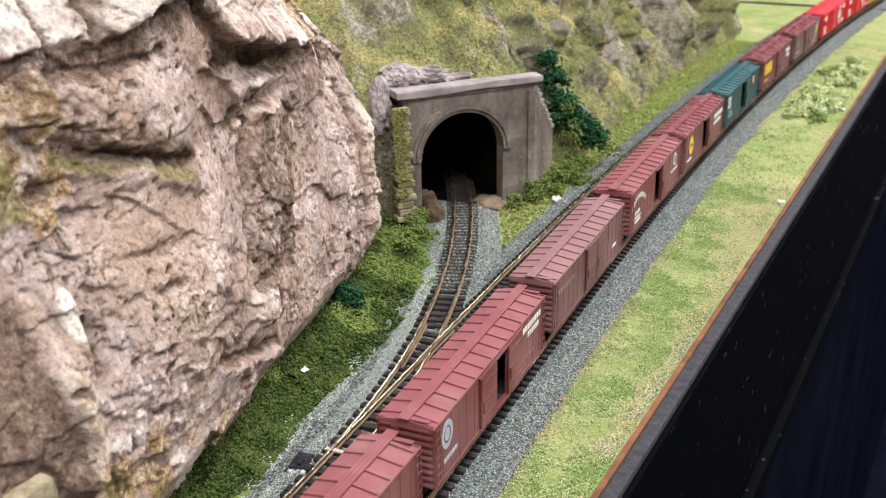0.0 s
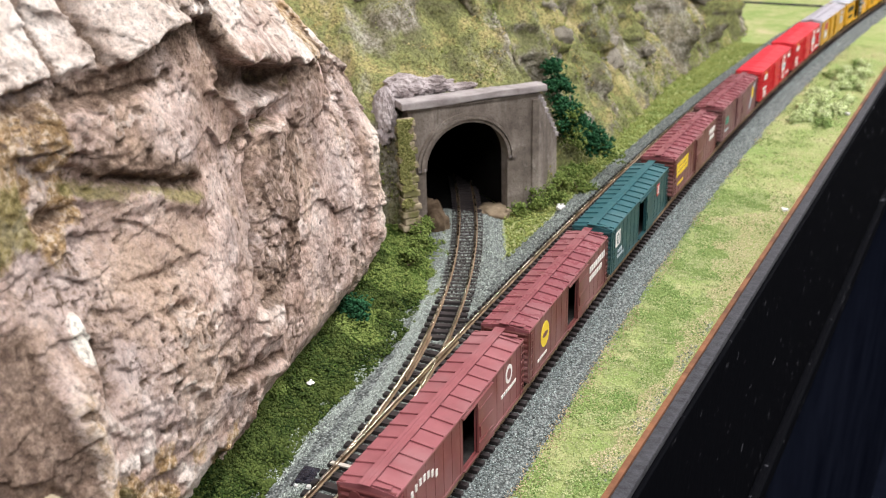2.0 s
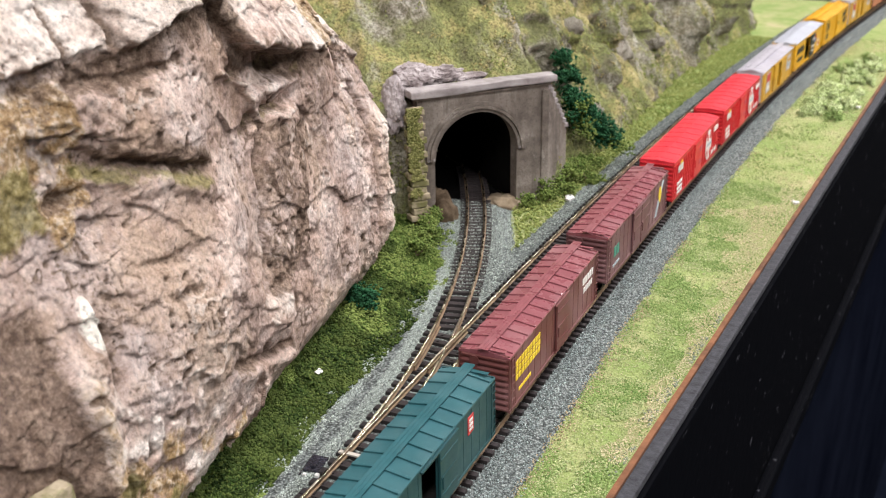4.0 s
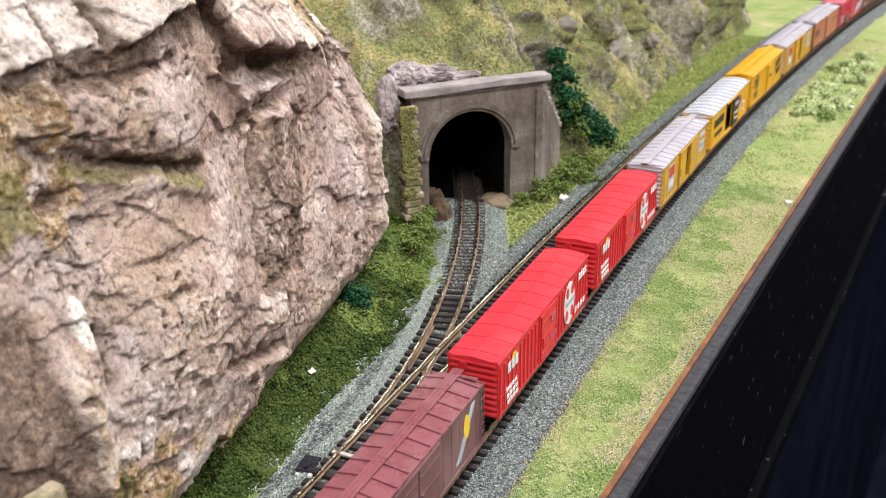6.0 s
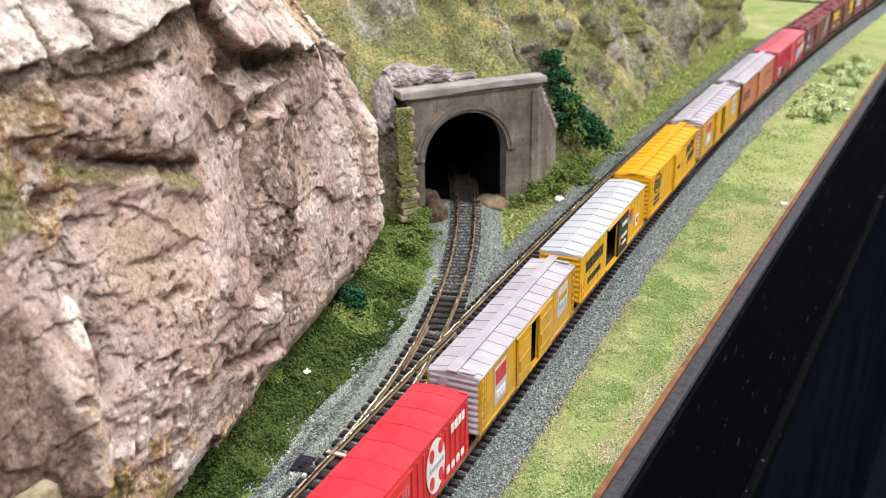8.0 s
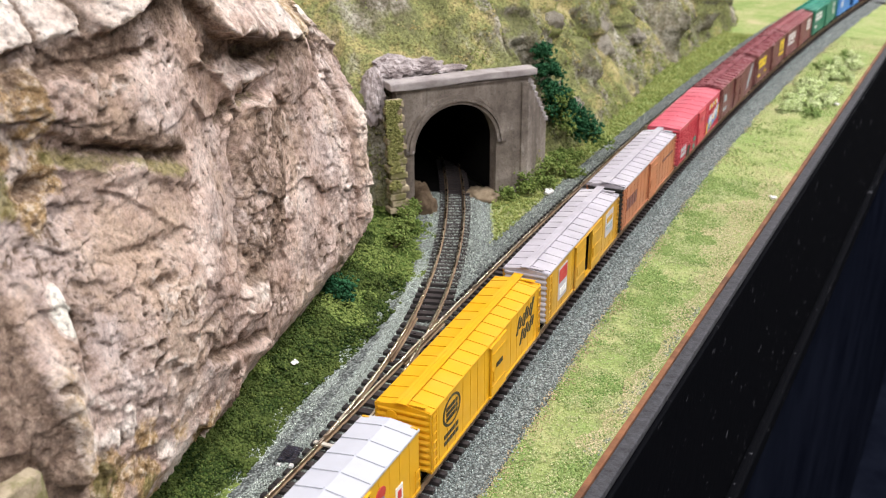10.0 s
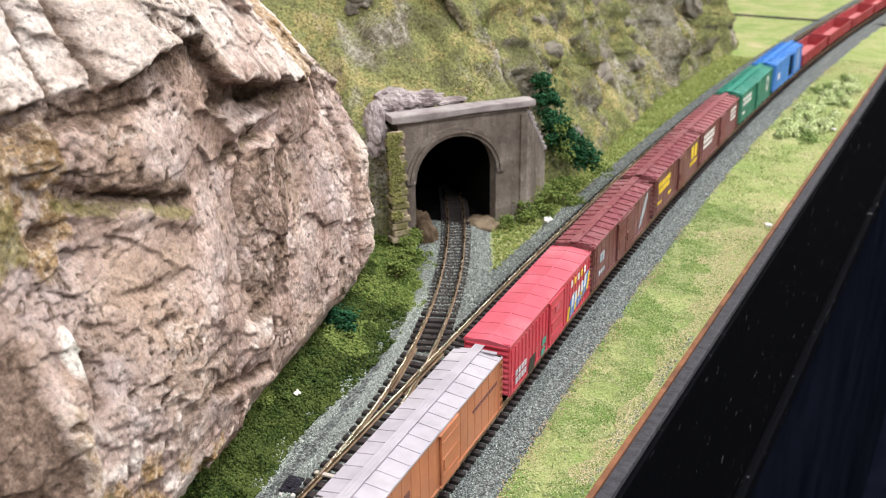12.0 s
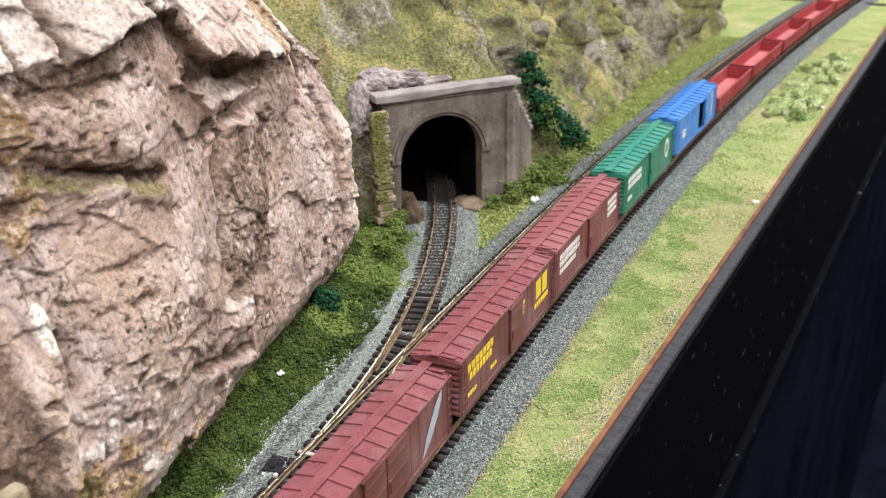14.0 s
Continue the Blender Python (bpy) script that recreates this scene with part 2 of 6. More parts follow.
BLACK_PAINT = fascia_material()
NAVY = simple("dark_navy_cloth", (0.0035, 0.0045, 0.009), (0.008, 0.010, 0.018), 9, 0.95, 0.0, 0.0004, 900, 0.0)
IRON = simple("black_truck_plastic", (0.008, 0.008, 0.008), (0.03, 0.028, 0.026), 300, 0.6)
WHITE_INK = simple("white_lettering", (0.66, 0.63, 0.62), (0.82, 0.80, 0.78), 200, 0.6)
YELLOW_INK = simple("yellow_lettering", (0.72, 0.50, 0.03), (0.85, 0.62, 0.05), 200, 0.6)
BLACK_INK = simple("black_lettering", (0.015, 0.015, 0.014), (0.04, 0.04, 0.03), 200, 0.6)
GREY_INK = simple("blue_grey_lettering", (0.34, 0.40, 0.46), (0.45, 0.50, 0.55), 200, 0.6)
RED_INK = simple("red_lettering", (0.45, 0.03, 0.03), (0.55, 0.06, 0.06), 200, 0.6)
BLUE_INK = simple("blue_lettering", (0.04, 0.14, 0.55), (0.10, 0.30, 0.70), 200, 0.6)
HALL = simple("pale_hall_paint", (0.55, 0.54, 0.52), (0.62, 0.61, 0.58), 2, 0.9)
HALL_FLOOR = simple("grey_hall_floor", (0.20, 0.19, 0.18), (0.28, 0.27, 0.25), 2, 0.7)


# ---- mesh helpers ----
def mesh_of(name, verts, faces, mats, smooth_faces=False, mat_index=None):
    me = bpy.data.meshes.new(name)
    me.from_pydata([tuple(v) for v in verts], [], faces)
    for m in mats if isinstance(mats, (list, tuple)) else [mats]:
        me.materials.append(m)
    if mat_index is not None:
        me.polygons.foreach_set("material_index", mat_index)
    if smooth_faces:
        me.polygons.foreach_set("use_smooth", [True] * len(me.polygons))
    me.update()
    return me


def part(name, bm, material, parent, label="", place=None):
    """Link a bmesh as one mesh object under a thing or part."""
    me = bpy.data.meshes.new(name)
    bm.to_mesh(me)
    bm.free()
    for m in material if isinstance(material, (list, tuple)) else [material]:
        me.materials.append(m)
    ob = new(name, me)
    ob.parent = parent
    if place is not None:
        ob.matrix_basis = place
    if label:
        tagged(ob, label)
    return ob


def block(sx, sy, sz, x=0.0, y=0.0, z=0.0, bevel=0.0, bm=None, turn=None):
    """A box centred at x, y with its foot at z."""
    bm = bm or bmesh.new()
    made = bmesh.ops.create_cube(bm, size=1.0)["verts"]
    for v in made:
        v.co = Vector((v.co.x * sx, v.co.y * sy, (v.co.z + 0.5) * sz))
        if turn:
            v.co = turn @ v.co
        v.co += Vector((x, y, z))
    if bevel:
        edges = {e for v in made for e in v.link_edges}
        bmesh.ops.bevel(bm, geom=list(edges), offset=bevel, segments=2, affect="EDGES", profile=0.6)
    return bm


def sweep(profile, stations, closed=True):
    """Verts and faces of a profile [(off, z)] carried along stations [(place, right vector)]."""
    verts, faces, n = [], [], len(profile)
    for place, right in stations:
        verts += [(place.x + right.x * o, place.y + right.y * o, place.z + z) for o, z in profile]
    for i in range(len(stations) - 1):
        for j in range(n if closed else n - 1):
            a, b = i * n + j, i * n + (j + 1) % n
            faces.append((a, b, b + n, a + n))
    if closed:
        faces += [tuple(range(n - 1, -1, -1)), tuple((len(stations) - 1) * n + j for j in range(n))]
    return verts, faces


# ---- hall around the layout ----
def hall():
    bm = block(9.0, 12.0, 0.05, 0, 1.0, -1.15)
    tagged(part("floor", bm, HALL_FLOOR, None), "grey painted hall floor", kind="structure")
    bm = block(9.0, 12.0, 0.05, 0, 1.0, 1.85)
    tagged(part("ceiling", bm, HALL, None), "pale painted hall ceiling", kind="structure")
    for name, sx, sy, x, y in (("wall_west", 0.1, 12.0, -4.55, 1.0), ("wall_east", 0.1, 12.0, 4.55, 1.0), ("wall_south", 9.0, 0.1, 0, -5.05), ("wall_north", 9.0, 0.1, 0, 7.05)):
        tagged(part(name, block(sx, sy, 2.95, x, y, -1.1), HALL, None), "plain pale hall wall", kind="structure")


hall()


# ---- base of the layout ----
EDGE_SLOPE = 0.0755


def edge_x(y):
    return 0.0474 + EDGE_SLOPE * y


def layout_base():
    """Turf-covered board with its orange sawn edge, felt strip and black fascia."""
    ys = np.arange(-2.2, 3.0, 0.012)
    verts, faces = [], []
    cols = np.r_[0.0, 0.004, 0.009, 0.015, np.arange(0.022, 0.14, 0.007), np.arange(0.15, 0.9, 0.05)]
    for y in ys:
        e = edge_x(y)
        for c in cols:
            x = e - c
            z = -0.0052 + 0.0004 * noise.fractal(Vector((x * 45, y * 45, 0)), 1.0, 2.0, 4) - 0.0012 * smooth(0.012, 0.0, c)
            verts.append((x, y, z))
    n = len(cols)
    for i in range(len(ys) - 1):
        for j in range(n - 1):
            a = i * n + j
            faces.append((a, a + n, a + n + 1, a + 1))
    ground = tagged(new("ground", mesh_of("ground", verts, faces, GRASS, True)), "yellow-green foam turf with bare tan patches", "ground", kind="structure")
    y0, y1 = -2.2, 2.988
    turn = Matrix.Rotation(-math.atan(EDGE_SLOPE), 3, "Z")
    length = (y1 - y0) / math.cos(math.atan(EDGE_SLOPE))

    def strip(name, off, width, top, depth, mat, label, bevel=0.0):
        c = Vector((edge_x((y0 + y1) / 2), (y0 + y1) / 2, 0)) + Vector((math.cos(EDGE_SLOPE), -math.sin(EDGE_SLOPE), 0)) * (off + width / 2)
        bm = block(width, length, depth, 0, 0, 0, bevel)
        for v in bm.verts:
            v.co = turn @ v.co + Vector((c.x, c.y, top - depth))
        return tagged(part(name, bm, mat, None), label, kind="structure")

    inner, low = -0.86, -0.06
    vs = [(edge_x(y) + d, y, z) for y in (y0, y1) for d, z in ((-0.0002, -0.0082), (inner, -0.0082), (inner, low), (-0.0002, low))]
    fs = [(0, 1, 2, 3), (7, 6, 5, 4), (0, 4, 5, 1), (1, 5, 6, 2), (2, 6, 7, 3), (3, 7, 4, 0)]
    tagged(new("baseboard", mesh_of("baseboard", vs, fs, ORANGE_WOOD)), "brown wooden baseboard under the turf", kind="structure")
    strip("board_edge", 0.0002, 0.0020, -0.0060, 0.03, ORANGE_WOOD, "rough orange-brown sawn board edge")
    strip("trim", 0.0024, 0.0049, -0.0066, 0.05, TAR, "dusty charcoal top edge of the fascia board", 0.0006)
    strip("fascia", 0.0074, 0.0022, -0.0085, FASCIA, BLACK_PAINT, "scuffed black-painted fascia board", 0.0008)
    strip("fascia_moulding", 0.0097, 0.006, -FASCIA + 0.004, 0.012, BLACK_PAINT, "black rounded moulding along the foot of the fascia", 0.002)
    strip("skirt", 0.0030, 0.004, -FASCIA - 0.008, 0.75, NAVY, "dark navy cloth skirt under the fascia")
    tagged(part("aisle_carpet", block(4.2, 9.5, 0.004, 2.2, 2.0, -1.098), NAVY, None), "dark navy carpet in the aisle", kind="structure")


FASCIA = 0.132
layout_base()


# ---- ballast and tracks ----
def ballast_sheet(name, centre, s0, s1, left, right, label):
    verts, faces, step = [], [], 0.004
    ss = np.arange(s0, s1, step)
    prof = [(-left - 0.004, -0.0062), (-left, -0.0046), (-0.0115, -0.0032), (-0.007, -0.0034), (0.0, -0.0035), (0.007, -0.0034), (0.0115, -0.0032), (right, -0.0044), (right + 0.004, -0.0060)]
    for s in ss:
        for k, (o, z) in enumerate(prof):
            w = 0.0022 * noise.noise(Vector((s * 110, k * 3.1, centre(0) * 90))) if k in (0, 1, 7, 8) else 0.0
            verts.append(beside(s, centre(s) + o + w, z + 0.0003 * noise.noise(Vector((s * 300, o * 300, 2)))))
    n = len(prof)
    for i in range(len(ss) - 1):
        for j in range(n - 1):
            a = i * n + j
            faces.append((a, a + 1, a + n + 1, a + n))
    return tagged(new(name, mesh_of(name, verts, faces, BED, True)), label, kind="structure")


ballast_sheet("ballast", lambda s: 0.0, -2.15, 2.9, 0.018, 0.0195, "grey crushed-stone ballast under the main track")
ballast_sheet("ballast", lambda s: SECOND, -2.15, 2.9, 0.0185, 0.016, "grey crushed-stone ballast under the second track")
ballast_sheet("ballast", lambda s: branch(s) - 0.0001, -0.06, 0.209, 0.0225, 0.018, "grey crushed-stone ballast under the branch")

RAIL_PROFILE = [(-0.00075, -0.0021), (0.00075, -0.0021), (0.00075, -0.0017), (0.0002, -0.0015), (0.0002, -0.0007), (0.00036, -0.0005), (0.00036, -0.00006), (0.00026, 0.0), (-0.00026, 0.0), (-0.00036, -0.00006), (-0.00036, -0.0005), (-0.0002, -0.0007), (-0.0002, -0.0015), (-0.00075, -0.0017)]


def heading_stations(centre, s0, s1, step, off):
    pts = [beside(s, centre(s)) for s in np.arange(s0, s1 + step / 2, step)]
    out = []
    for i, p in enumerate(pts):
        d = (pts[min(i + 1, len(pts) - 1)] - pts[max(i - 1, 0)]).normalized()
        r = Vector((d.y, -d.x, 0))
        out.append((p + r * off, r))
    return out


def rail(track, centre, s0, s1, off, label="", step=0.012):
    v, f = sweep(RAIL_PROFILE, heading_stations(centre, s0, s1, step, off))
    n = len(RAIL_PROFILE)
    index = [1 if (j % n) in (6, 7, 8) and j < len(f) - 2 else 0 for j in range(len(f))]
    me = mesh_of("rail", v, f, [RAIL, RAIL_TOP], False, index)
    ob = new("rail", me)
    ob.parent = track
    if label:
        tagged(ob, label)
    return ob


def tie_mesh(length, wide=0.0017):
    bm = block(length, wide, 0.0017, 0, 0, -0.0037, 0.00015)
    for sx in (-0.0045, 0.0045):
        for dx in (-0.0011, 0.0011):
            block(0.0008, 0.0012, 0.0004, sx + dx, 0, -0.0021, 0, bm)
    me = bpy.data.meshes.new("tie")
    bm.to_mesh(me)
    bm.free()
    me.materials.append(TIE)
    return me


TIE_GAP = 0.0037
TIE_MESH = tie_mesh(0.0160)
MAIN_TIE = tie_mesh(0.0164, 0.0022)
POINT_TIE = tie_mesh(0.0165, 0.0029)


def ties(track, centre, s0, s1, singles, gap=TIE_GAP, mesh=TIE_MESH, widen=None):
    """Ties as single parts within the stretch 'singles', and joined as stuff beyond it."""
    verts, faces = [], []
    base_v = [v.co.copy() for v in mesh.vertices]
    base_f = [tuple(p.vertices) for p in mesh.polygons]
    for s in np.arange(s0, s1, gap):
        p, r = heading_stations(centre, s - 0.001, s + 0.0011, 0.001, 0)[1]
        m = Matrix(((r.x, -r.y, 0, p.x), (r.y, r.x, 0, p.y), (0, 0, 1, random.uniform(-0.0001, 0.0001)), (0, 0, 0, 1)))
        if widen:
            grow, shift = widen(s)
            m = m @ Matrix.Translation((shift, 0, 0)) @ Matrix.Diagonal((grow, 1, 1, 1))
        m = m @ pose(0, 0, 0, 0, 0, random.uniform(-1.2, 1.2))
        if singles[0] <= s <= singles[1]:
            ob = new("tie", mesh)
            ob.parent = track
            ob.matrix_basis = m
        else:
            k = len(verts)
            verts += [m @ v for v in base_v]
            faces += [tuple(i + k for i in f) for f in base_f]
    if verts:
        ob = new("far_ties", mesh_of("far_ties", verts, faces, TIE))
        ob.parent = track
        tagged(ob, kind="stuff")


def track(label):
    return tagged(new("track"), label, "track", kind="structure")


def tracks():
    main = track("railway track with black ties and worn rails")
    for off in (-0.0045, 0.0045):
        rail(main, lambda s: 0.0, -2.15, 2.9, off)
    ties(main, lambda s: 0.0, -2.15, 2.9, (-0.12, 0.90), 0.0045, MAIN_TIE)
    second = track("second track with bronze rails beside the main track")
    for off in (-0.0045, 0.0045):
        rail(second, lambda s: SECOND, -2.15, 2.9, off)
    spread = lambda s: (1 + (SECOND - branch(s)) / 0.0165, (branch(s) - SECOND) / 2)
    ties(second, lambda s: SECOND, -2.15, -0.052, (-0.12, 0), 0.0045, MAIN_TIE)
    ties(second, lambda s: SECOND, -0.050, 0.064, (-0.06, 0.1), 0.0058, POINT_TIE, spread)
    ties(second, lambda s: SECOND, 0.068, 2.9, (0.06, 0.75), 0.0045, MAIN_TIE)
    side = track("branch track curving into the tunnel")
    rail(side, branch, -0.045, 0.262, -0.0045, step=0.006)
    rail(side, branch, -0.030, 0.046, 0.0045, "thin tapered switch blade rail", step=0.006)
    rail(side, branch, 0.054, 0.262, 0.0045, step=0.006)
    ties(side, branch, 0.068, 0.098, (0.05, 0.285), 0.0052, POINT_TIE)
    ties(side, branch, 0.100, 0.262, (0.05, 0.285))
    # frog wing rails, guard rail and throw bar of the turnout
    v, f = sweep(RAIL_PROFILE, heading_stations(lambda s: SECOND - 0.0045 + 0.0014, 0.030, 0.066, 0.006, 0))
    tagged(new("guard_rail", mesh_of("guard_rail", v, f, RAIL)), "short guard rail").parent = side
    v, f = sweep(RAIL_PROFILE, heading_stations(lambda s: branch(s) - 0.0032, 0.030, 0.066, 0.006, 0))
    tagged(new("guard_rail", mesh_of("guard_rail", v, f, RAIL)), "short guard rail").parent = side
    part("throw_bar", block(0.0125, 0.0016, 0.0006, SECOND - 0.001, -0.028, -0.0016, 0.0001), simple("pale_plastic", (0.55, 0.5, 0.44), (0.7, 0.66, 0.6), 200), side, "pale plastic throw bar")
    part("points_frog", block(0.0016, 0.020, 0.0014, SECOND - 0.0046, 0.056, -0.0016, 0.0002, None, Matrix.Rotation(0.09, 3, "Z")), RAIL, side)


tracks()


# ---- curtains of rock and hill ----
def cell_step(p, size, seed):
    """Fractured block: each Voronoi cell has a depth and a tilt of its own. Returns depth, tilt term and nearness to a joint."""
    q0 = Vector((p[0] / size[0] + seed, p[1] / size[1], seed * 0.7))
    d, pts = noise.voronoi(q0)
    q = pts[0]
    key = Vector((q.x * 7.3, q.y * 7.3, q.z * 7.3))
    h = noise.cell(key)
    ty, tz = noise.cell(key + Vector((31, 0, 0))) - 0.5, noise.cell(key + Vector((0, 57, 0))) - 0.5
    tilt = ty * (q0.x - q.x) + tz * (q0.y - q.y)
    return h, tilt, d[1] - d[0]


ROCK_FOOT = [(-0.6, -0.125), (-0.30, -0.085), (-0.17, -0.0600), (-0.12, -0.0575), (-0.064, -0.0647), (-0.035, -0.070), (-0.018, -0.0765), (0.006, -0.0795), (0.03, -0.0835), (0.054, -0.0875), (0.10, -0.0955), (0.118, -0.1030), (0.132, -0.115), (0.145, -0.134), (0.17, -0.18)]


LIP = [(-0.6, 0.137), (-0.125, 0.1355), (-0.092, 0.1340), (-0.075, 0.1345), (-0.060, 0.1375), (-0.045, 0.1400), (-0.030, 0.1410), (-0.020, 0.1390), (-0.012, 0.1275), (-0.004, 0.1230), (0.014, 0.1190), (0.035, 0.1140), (0.06, 0.1095), (0.088, 0.1065), (0.13, 0.088), (0.17, 0.07)]


def spot(y, z, cy, cz, ry, rz, lean=0.0):
    """A soft round feature on the face: 1 at its middle; lean tips its long axis."""
    dz = z - cz
    return math.exp(-(((y - cy - lean * dz) / ry) ** 2 + (dz / rz) ** 2))


def crease(y, z, a, b, width):
    """A line on the face from a to b: 1 on it, with tapered ends."""
    ay, az = a
    dy, dz = b[0] - ay, b[1] - az
    k = ((y - ay) * dy + (z - az) * dz) / (dy * dy + dz * dz)
    k = min(max(k, 0.0), 1.0)
    d2 = (y - ay - k * dy) ** 2 + (z - az - k * dz) ** 2
    return math.exp(-d2 / (width * width))


def column_mid(z):
    return 0.0036 + 0.37 * (z - 0.06)


def rock_face(y, z):
    """The cliff's face at (y, z): how far it stands out, and its staining with painted shade (brown, ochre, pale,
    moss).
    """
    n1 = noise.noise(Vector((y * 28, z * 28, 3.1)))
    n2 = noise.noise(Vector((y * 28, z * 28, 9.7)))
    n3 = noise.noise(Vector((y * 80, z * 80, 1.7)))
    n4 = noise.noise(Vector((y * 210, z * 210, 6.7)))
    n5 = noise.noise(Vector((y * 460, z * 460, 4.2)))
    rag = 0.55 * n3 + 0.35 * n4 + 0.25 * n5
    wy = y + 0.0012 * n1 + 0.0018 * n3 + 0.0010 * n4
    wz = z + 0.0010 * n2 + 0.0014 * n3 + 0.0011 * n4 + 0.0004 * n5
    brown = ochre = pale = moss = 0.0
    x = table(ROCK_FOOT, y)
    x += 0.0095 * smooth(0.0, 0.020, z) - 0.009 * smooth(0.035, 0.12, z)
    x -= 0.012 * smooth(-0.05, -0.10, y) * smooth(0.05, 0.11, z)
    # cap of broken blocks that juts over an underside browned for its shade and leans back above
    lip = table(LIP, y) + 0.003 * noise.noise(Vector((y * 70, 0.3, 0.1)))
    cap = (0.0040 - 0.0022 * smooth(-0.060, -0.078, y)) * smooth(0.085, 0.03, y) + 0.0004
    far = smooth(0.098, 0.072, y)
    x -= 0.011 * smooth(0.060, 0.105, z) * smooth(0.060, 0.100, y)
    over = smooth(lip - 0.0012, lip + 0.0010, wz)
    x += cap * over - (0.70 + 0.3 * smooth(0.0, 0.08, y)) * max(z - lip - 0.002, 0.0)
    gap = crease(wy, wz, (-0.085, 0.134), (-0.081, 0.160), 0.0016) + crease(wy, wz, (-0.070, 0.136), (-0.071, 0.162), 0.0018) + crease(wy, wz, (-0.013, 0.126), (-0.019, 0.158), 0.0026) + crease(wy, wz, (0.051, 0.108), (0.045, 0.145), 0.0022) + 0.6 * crease(wy, wz, (-0.045, 0.150), (-0.030, 0.139), 0.0016)
    block_out = 0.0010 * smooth(-0.082, -0.085, wy) + 0.0008 * smooth(-0.071, -0.067, wy) + 0.0028 * smooth(-0.016, -0.010, wy) - 0.0020 * smooth(0.046, 0.052, wy) - 0.0016 * smooth(0.07, 0.09, y)
    h, tilt, e = cell_step((wy - 0.5 * z, wz), (0.055, 0.050), 2.6)
    x += far * over * (block_out + 0.0022 * (h - 0.5) + 0.0050 * tilt - 0.0034 * min(gap, 1.0))
    h, tilt, e = cell_step((wy + 0.4 * z, wz), (0.017, 0.022), 7.7)
    x += over * 0.0022 * tilt
    pale += over * (0.70 + 0.8 * n1)
    ochre += over * 0.6 * smooth(0.052, 0.060, wy) * smooth(0.098, 0.090, wy)
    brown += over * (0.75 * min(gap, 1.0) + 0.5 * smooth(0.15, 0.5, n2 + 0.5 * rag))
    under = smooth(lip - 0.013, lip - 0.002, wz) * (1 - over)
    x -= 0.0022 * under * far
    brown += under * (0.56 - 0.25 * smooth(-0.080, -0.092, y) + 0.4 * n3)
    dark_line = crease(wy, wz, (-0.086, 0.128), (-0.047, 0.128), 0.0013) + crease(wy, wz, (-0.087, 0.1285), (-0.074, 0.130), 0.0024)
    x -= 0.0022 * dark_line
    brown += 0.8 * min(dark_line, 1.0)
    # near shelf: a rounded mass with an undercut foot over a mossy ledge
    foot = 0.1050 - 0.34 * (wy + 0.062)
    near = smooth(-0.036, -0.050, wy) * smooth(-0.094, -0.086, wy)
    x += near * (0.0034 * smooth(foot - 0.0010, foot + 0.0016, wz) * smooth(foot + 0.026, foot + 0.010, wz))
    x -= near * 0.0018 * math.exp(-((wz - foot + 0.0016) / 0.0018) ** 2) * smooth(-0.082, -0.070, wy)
    # brown band paints the shadow below the shelf into the colour
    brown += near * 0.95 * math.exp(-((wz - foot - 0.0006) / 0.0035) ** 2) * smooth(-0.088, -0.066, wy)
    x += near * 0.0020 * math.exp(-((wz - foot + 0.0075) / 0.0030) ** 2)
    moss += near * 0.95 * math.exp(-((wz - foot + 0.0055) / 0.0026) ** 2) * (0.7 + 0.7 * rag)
    # ochre corner with its hollow, whose shade is put in as brown
    corner = smooth(-0.0845, -0.0895, wy) * smooth(0.134, 0.128, wz) * smooth(0.094, 0.103, wz)
    x += 0.0016 * corner
    ochre += corner * smooth(-0.75, 0.10, rag + 0.5 * n2)
    moss += corner * 0.8 * smooth(-0.100, -0.106, wy) * smooth(0.120, 0.112, wz)
    pale += corner * smooth(0.05, 0.5, -rag)
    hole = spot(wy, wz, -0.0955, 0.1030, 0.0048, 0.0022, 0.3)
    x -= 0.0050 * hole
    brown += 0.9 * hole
    knob = spot(wy, wz, -0.0985, 0.0955, 0.0040, 0.0040)
    x += 0.0016 * knob
    ochre += 1.0 * knob
    # thin plaster rim and torn hollows, shaded in brown, below the second block
    rim = crease(wy, wz, (-0.024, 0.120), (-0.011, 0.113), 0.0012) + crease(wy, wz, (-0.011, 0.113), (-0.005, 0.1015), 0.0012) + crease(wy, wz, (-0.004, 0.1005), (0.022, 0.0955), 0.0013)
    x += 0.0024 * rim
    pale += 0.35 * rim
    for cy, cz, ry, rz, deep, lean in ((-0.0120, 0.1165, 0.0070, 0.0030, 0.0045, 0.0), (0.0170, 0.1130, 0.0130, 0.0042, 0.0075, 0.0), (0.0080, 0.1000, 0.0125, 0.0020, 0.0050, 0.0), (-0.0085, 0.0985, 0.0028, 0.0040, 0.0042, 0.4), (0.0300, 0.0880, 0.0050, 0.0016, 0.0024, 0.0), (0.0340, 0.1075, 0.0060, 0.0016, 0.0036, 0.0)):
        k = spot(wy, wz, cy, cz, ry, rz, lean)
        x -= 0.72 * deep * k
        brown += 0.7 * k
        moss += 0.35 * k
    x += 0.0042 * spot(wy, wz, 0.014, 0.1065, 0.017, 0.0026) + 0.0030 * spot(wy, wz, 0.008, 0.0965, 0.012, 0.0020)
    # darker leaning column with cracked skin, and the pale boss below it
    mid = column_mid(z)
    shaft = smooth(0.0200, 0.0150, abs(wy - mid)) * smooth(0.040, 0.047, wz) * smooth(0.096, 0.091, wz)
    x += 0.0024 * shaft * (1 - 0.6 * ((y - mid) / 0.019) ** 2)
    h, tilt, e = cell_step((wy, wz), (0.0075, 0.0085), 6.4)
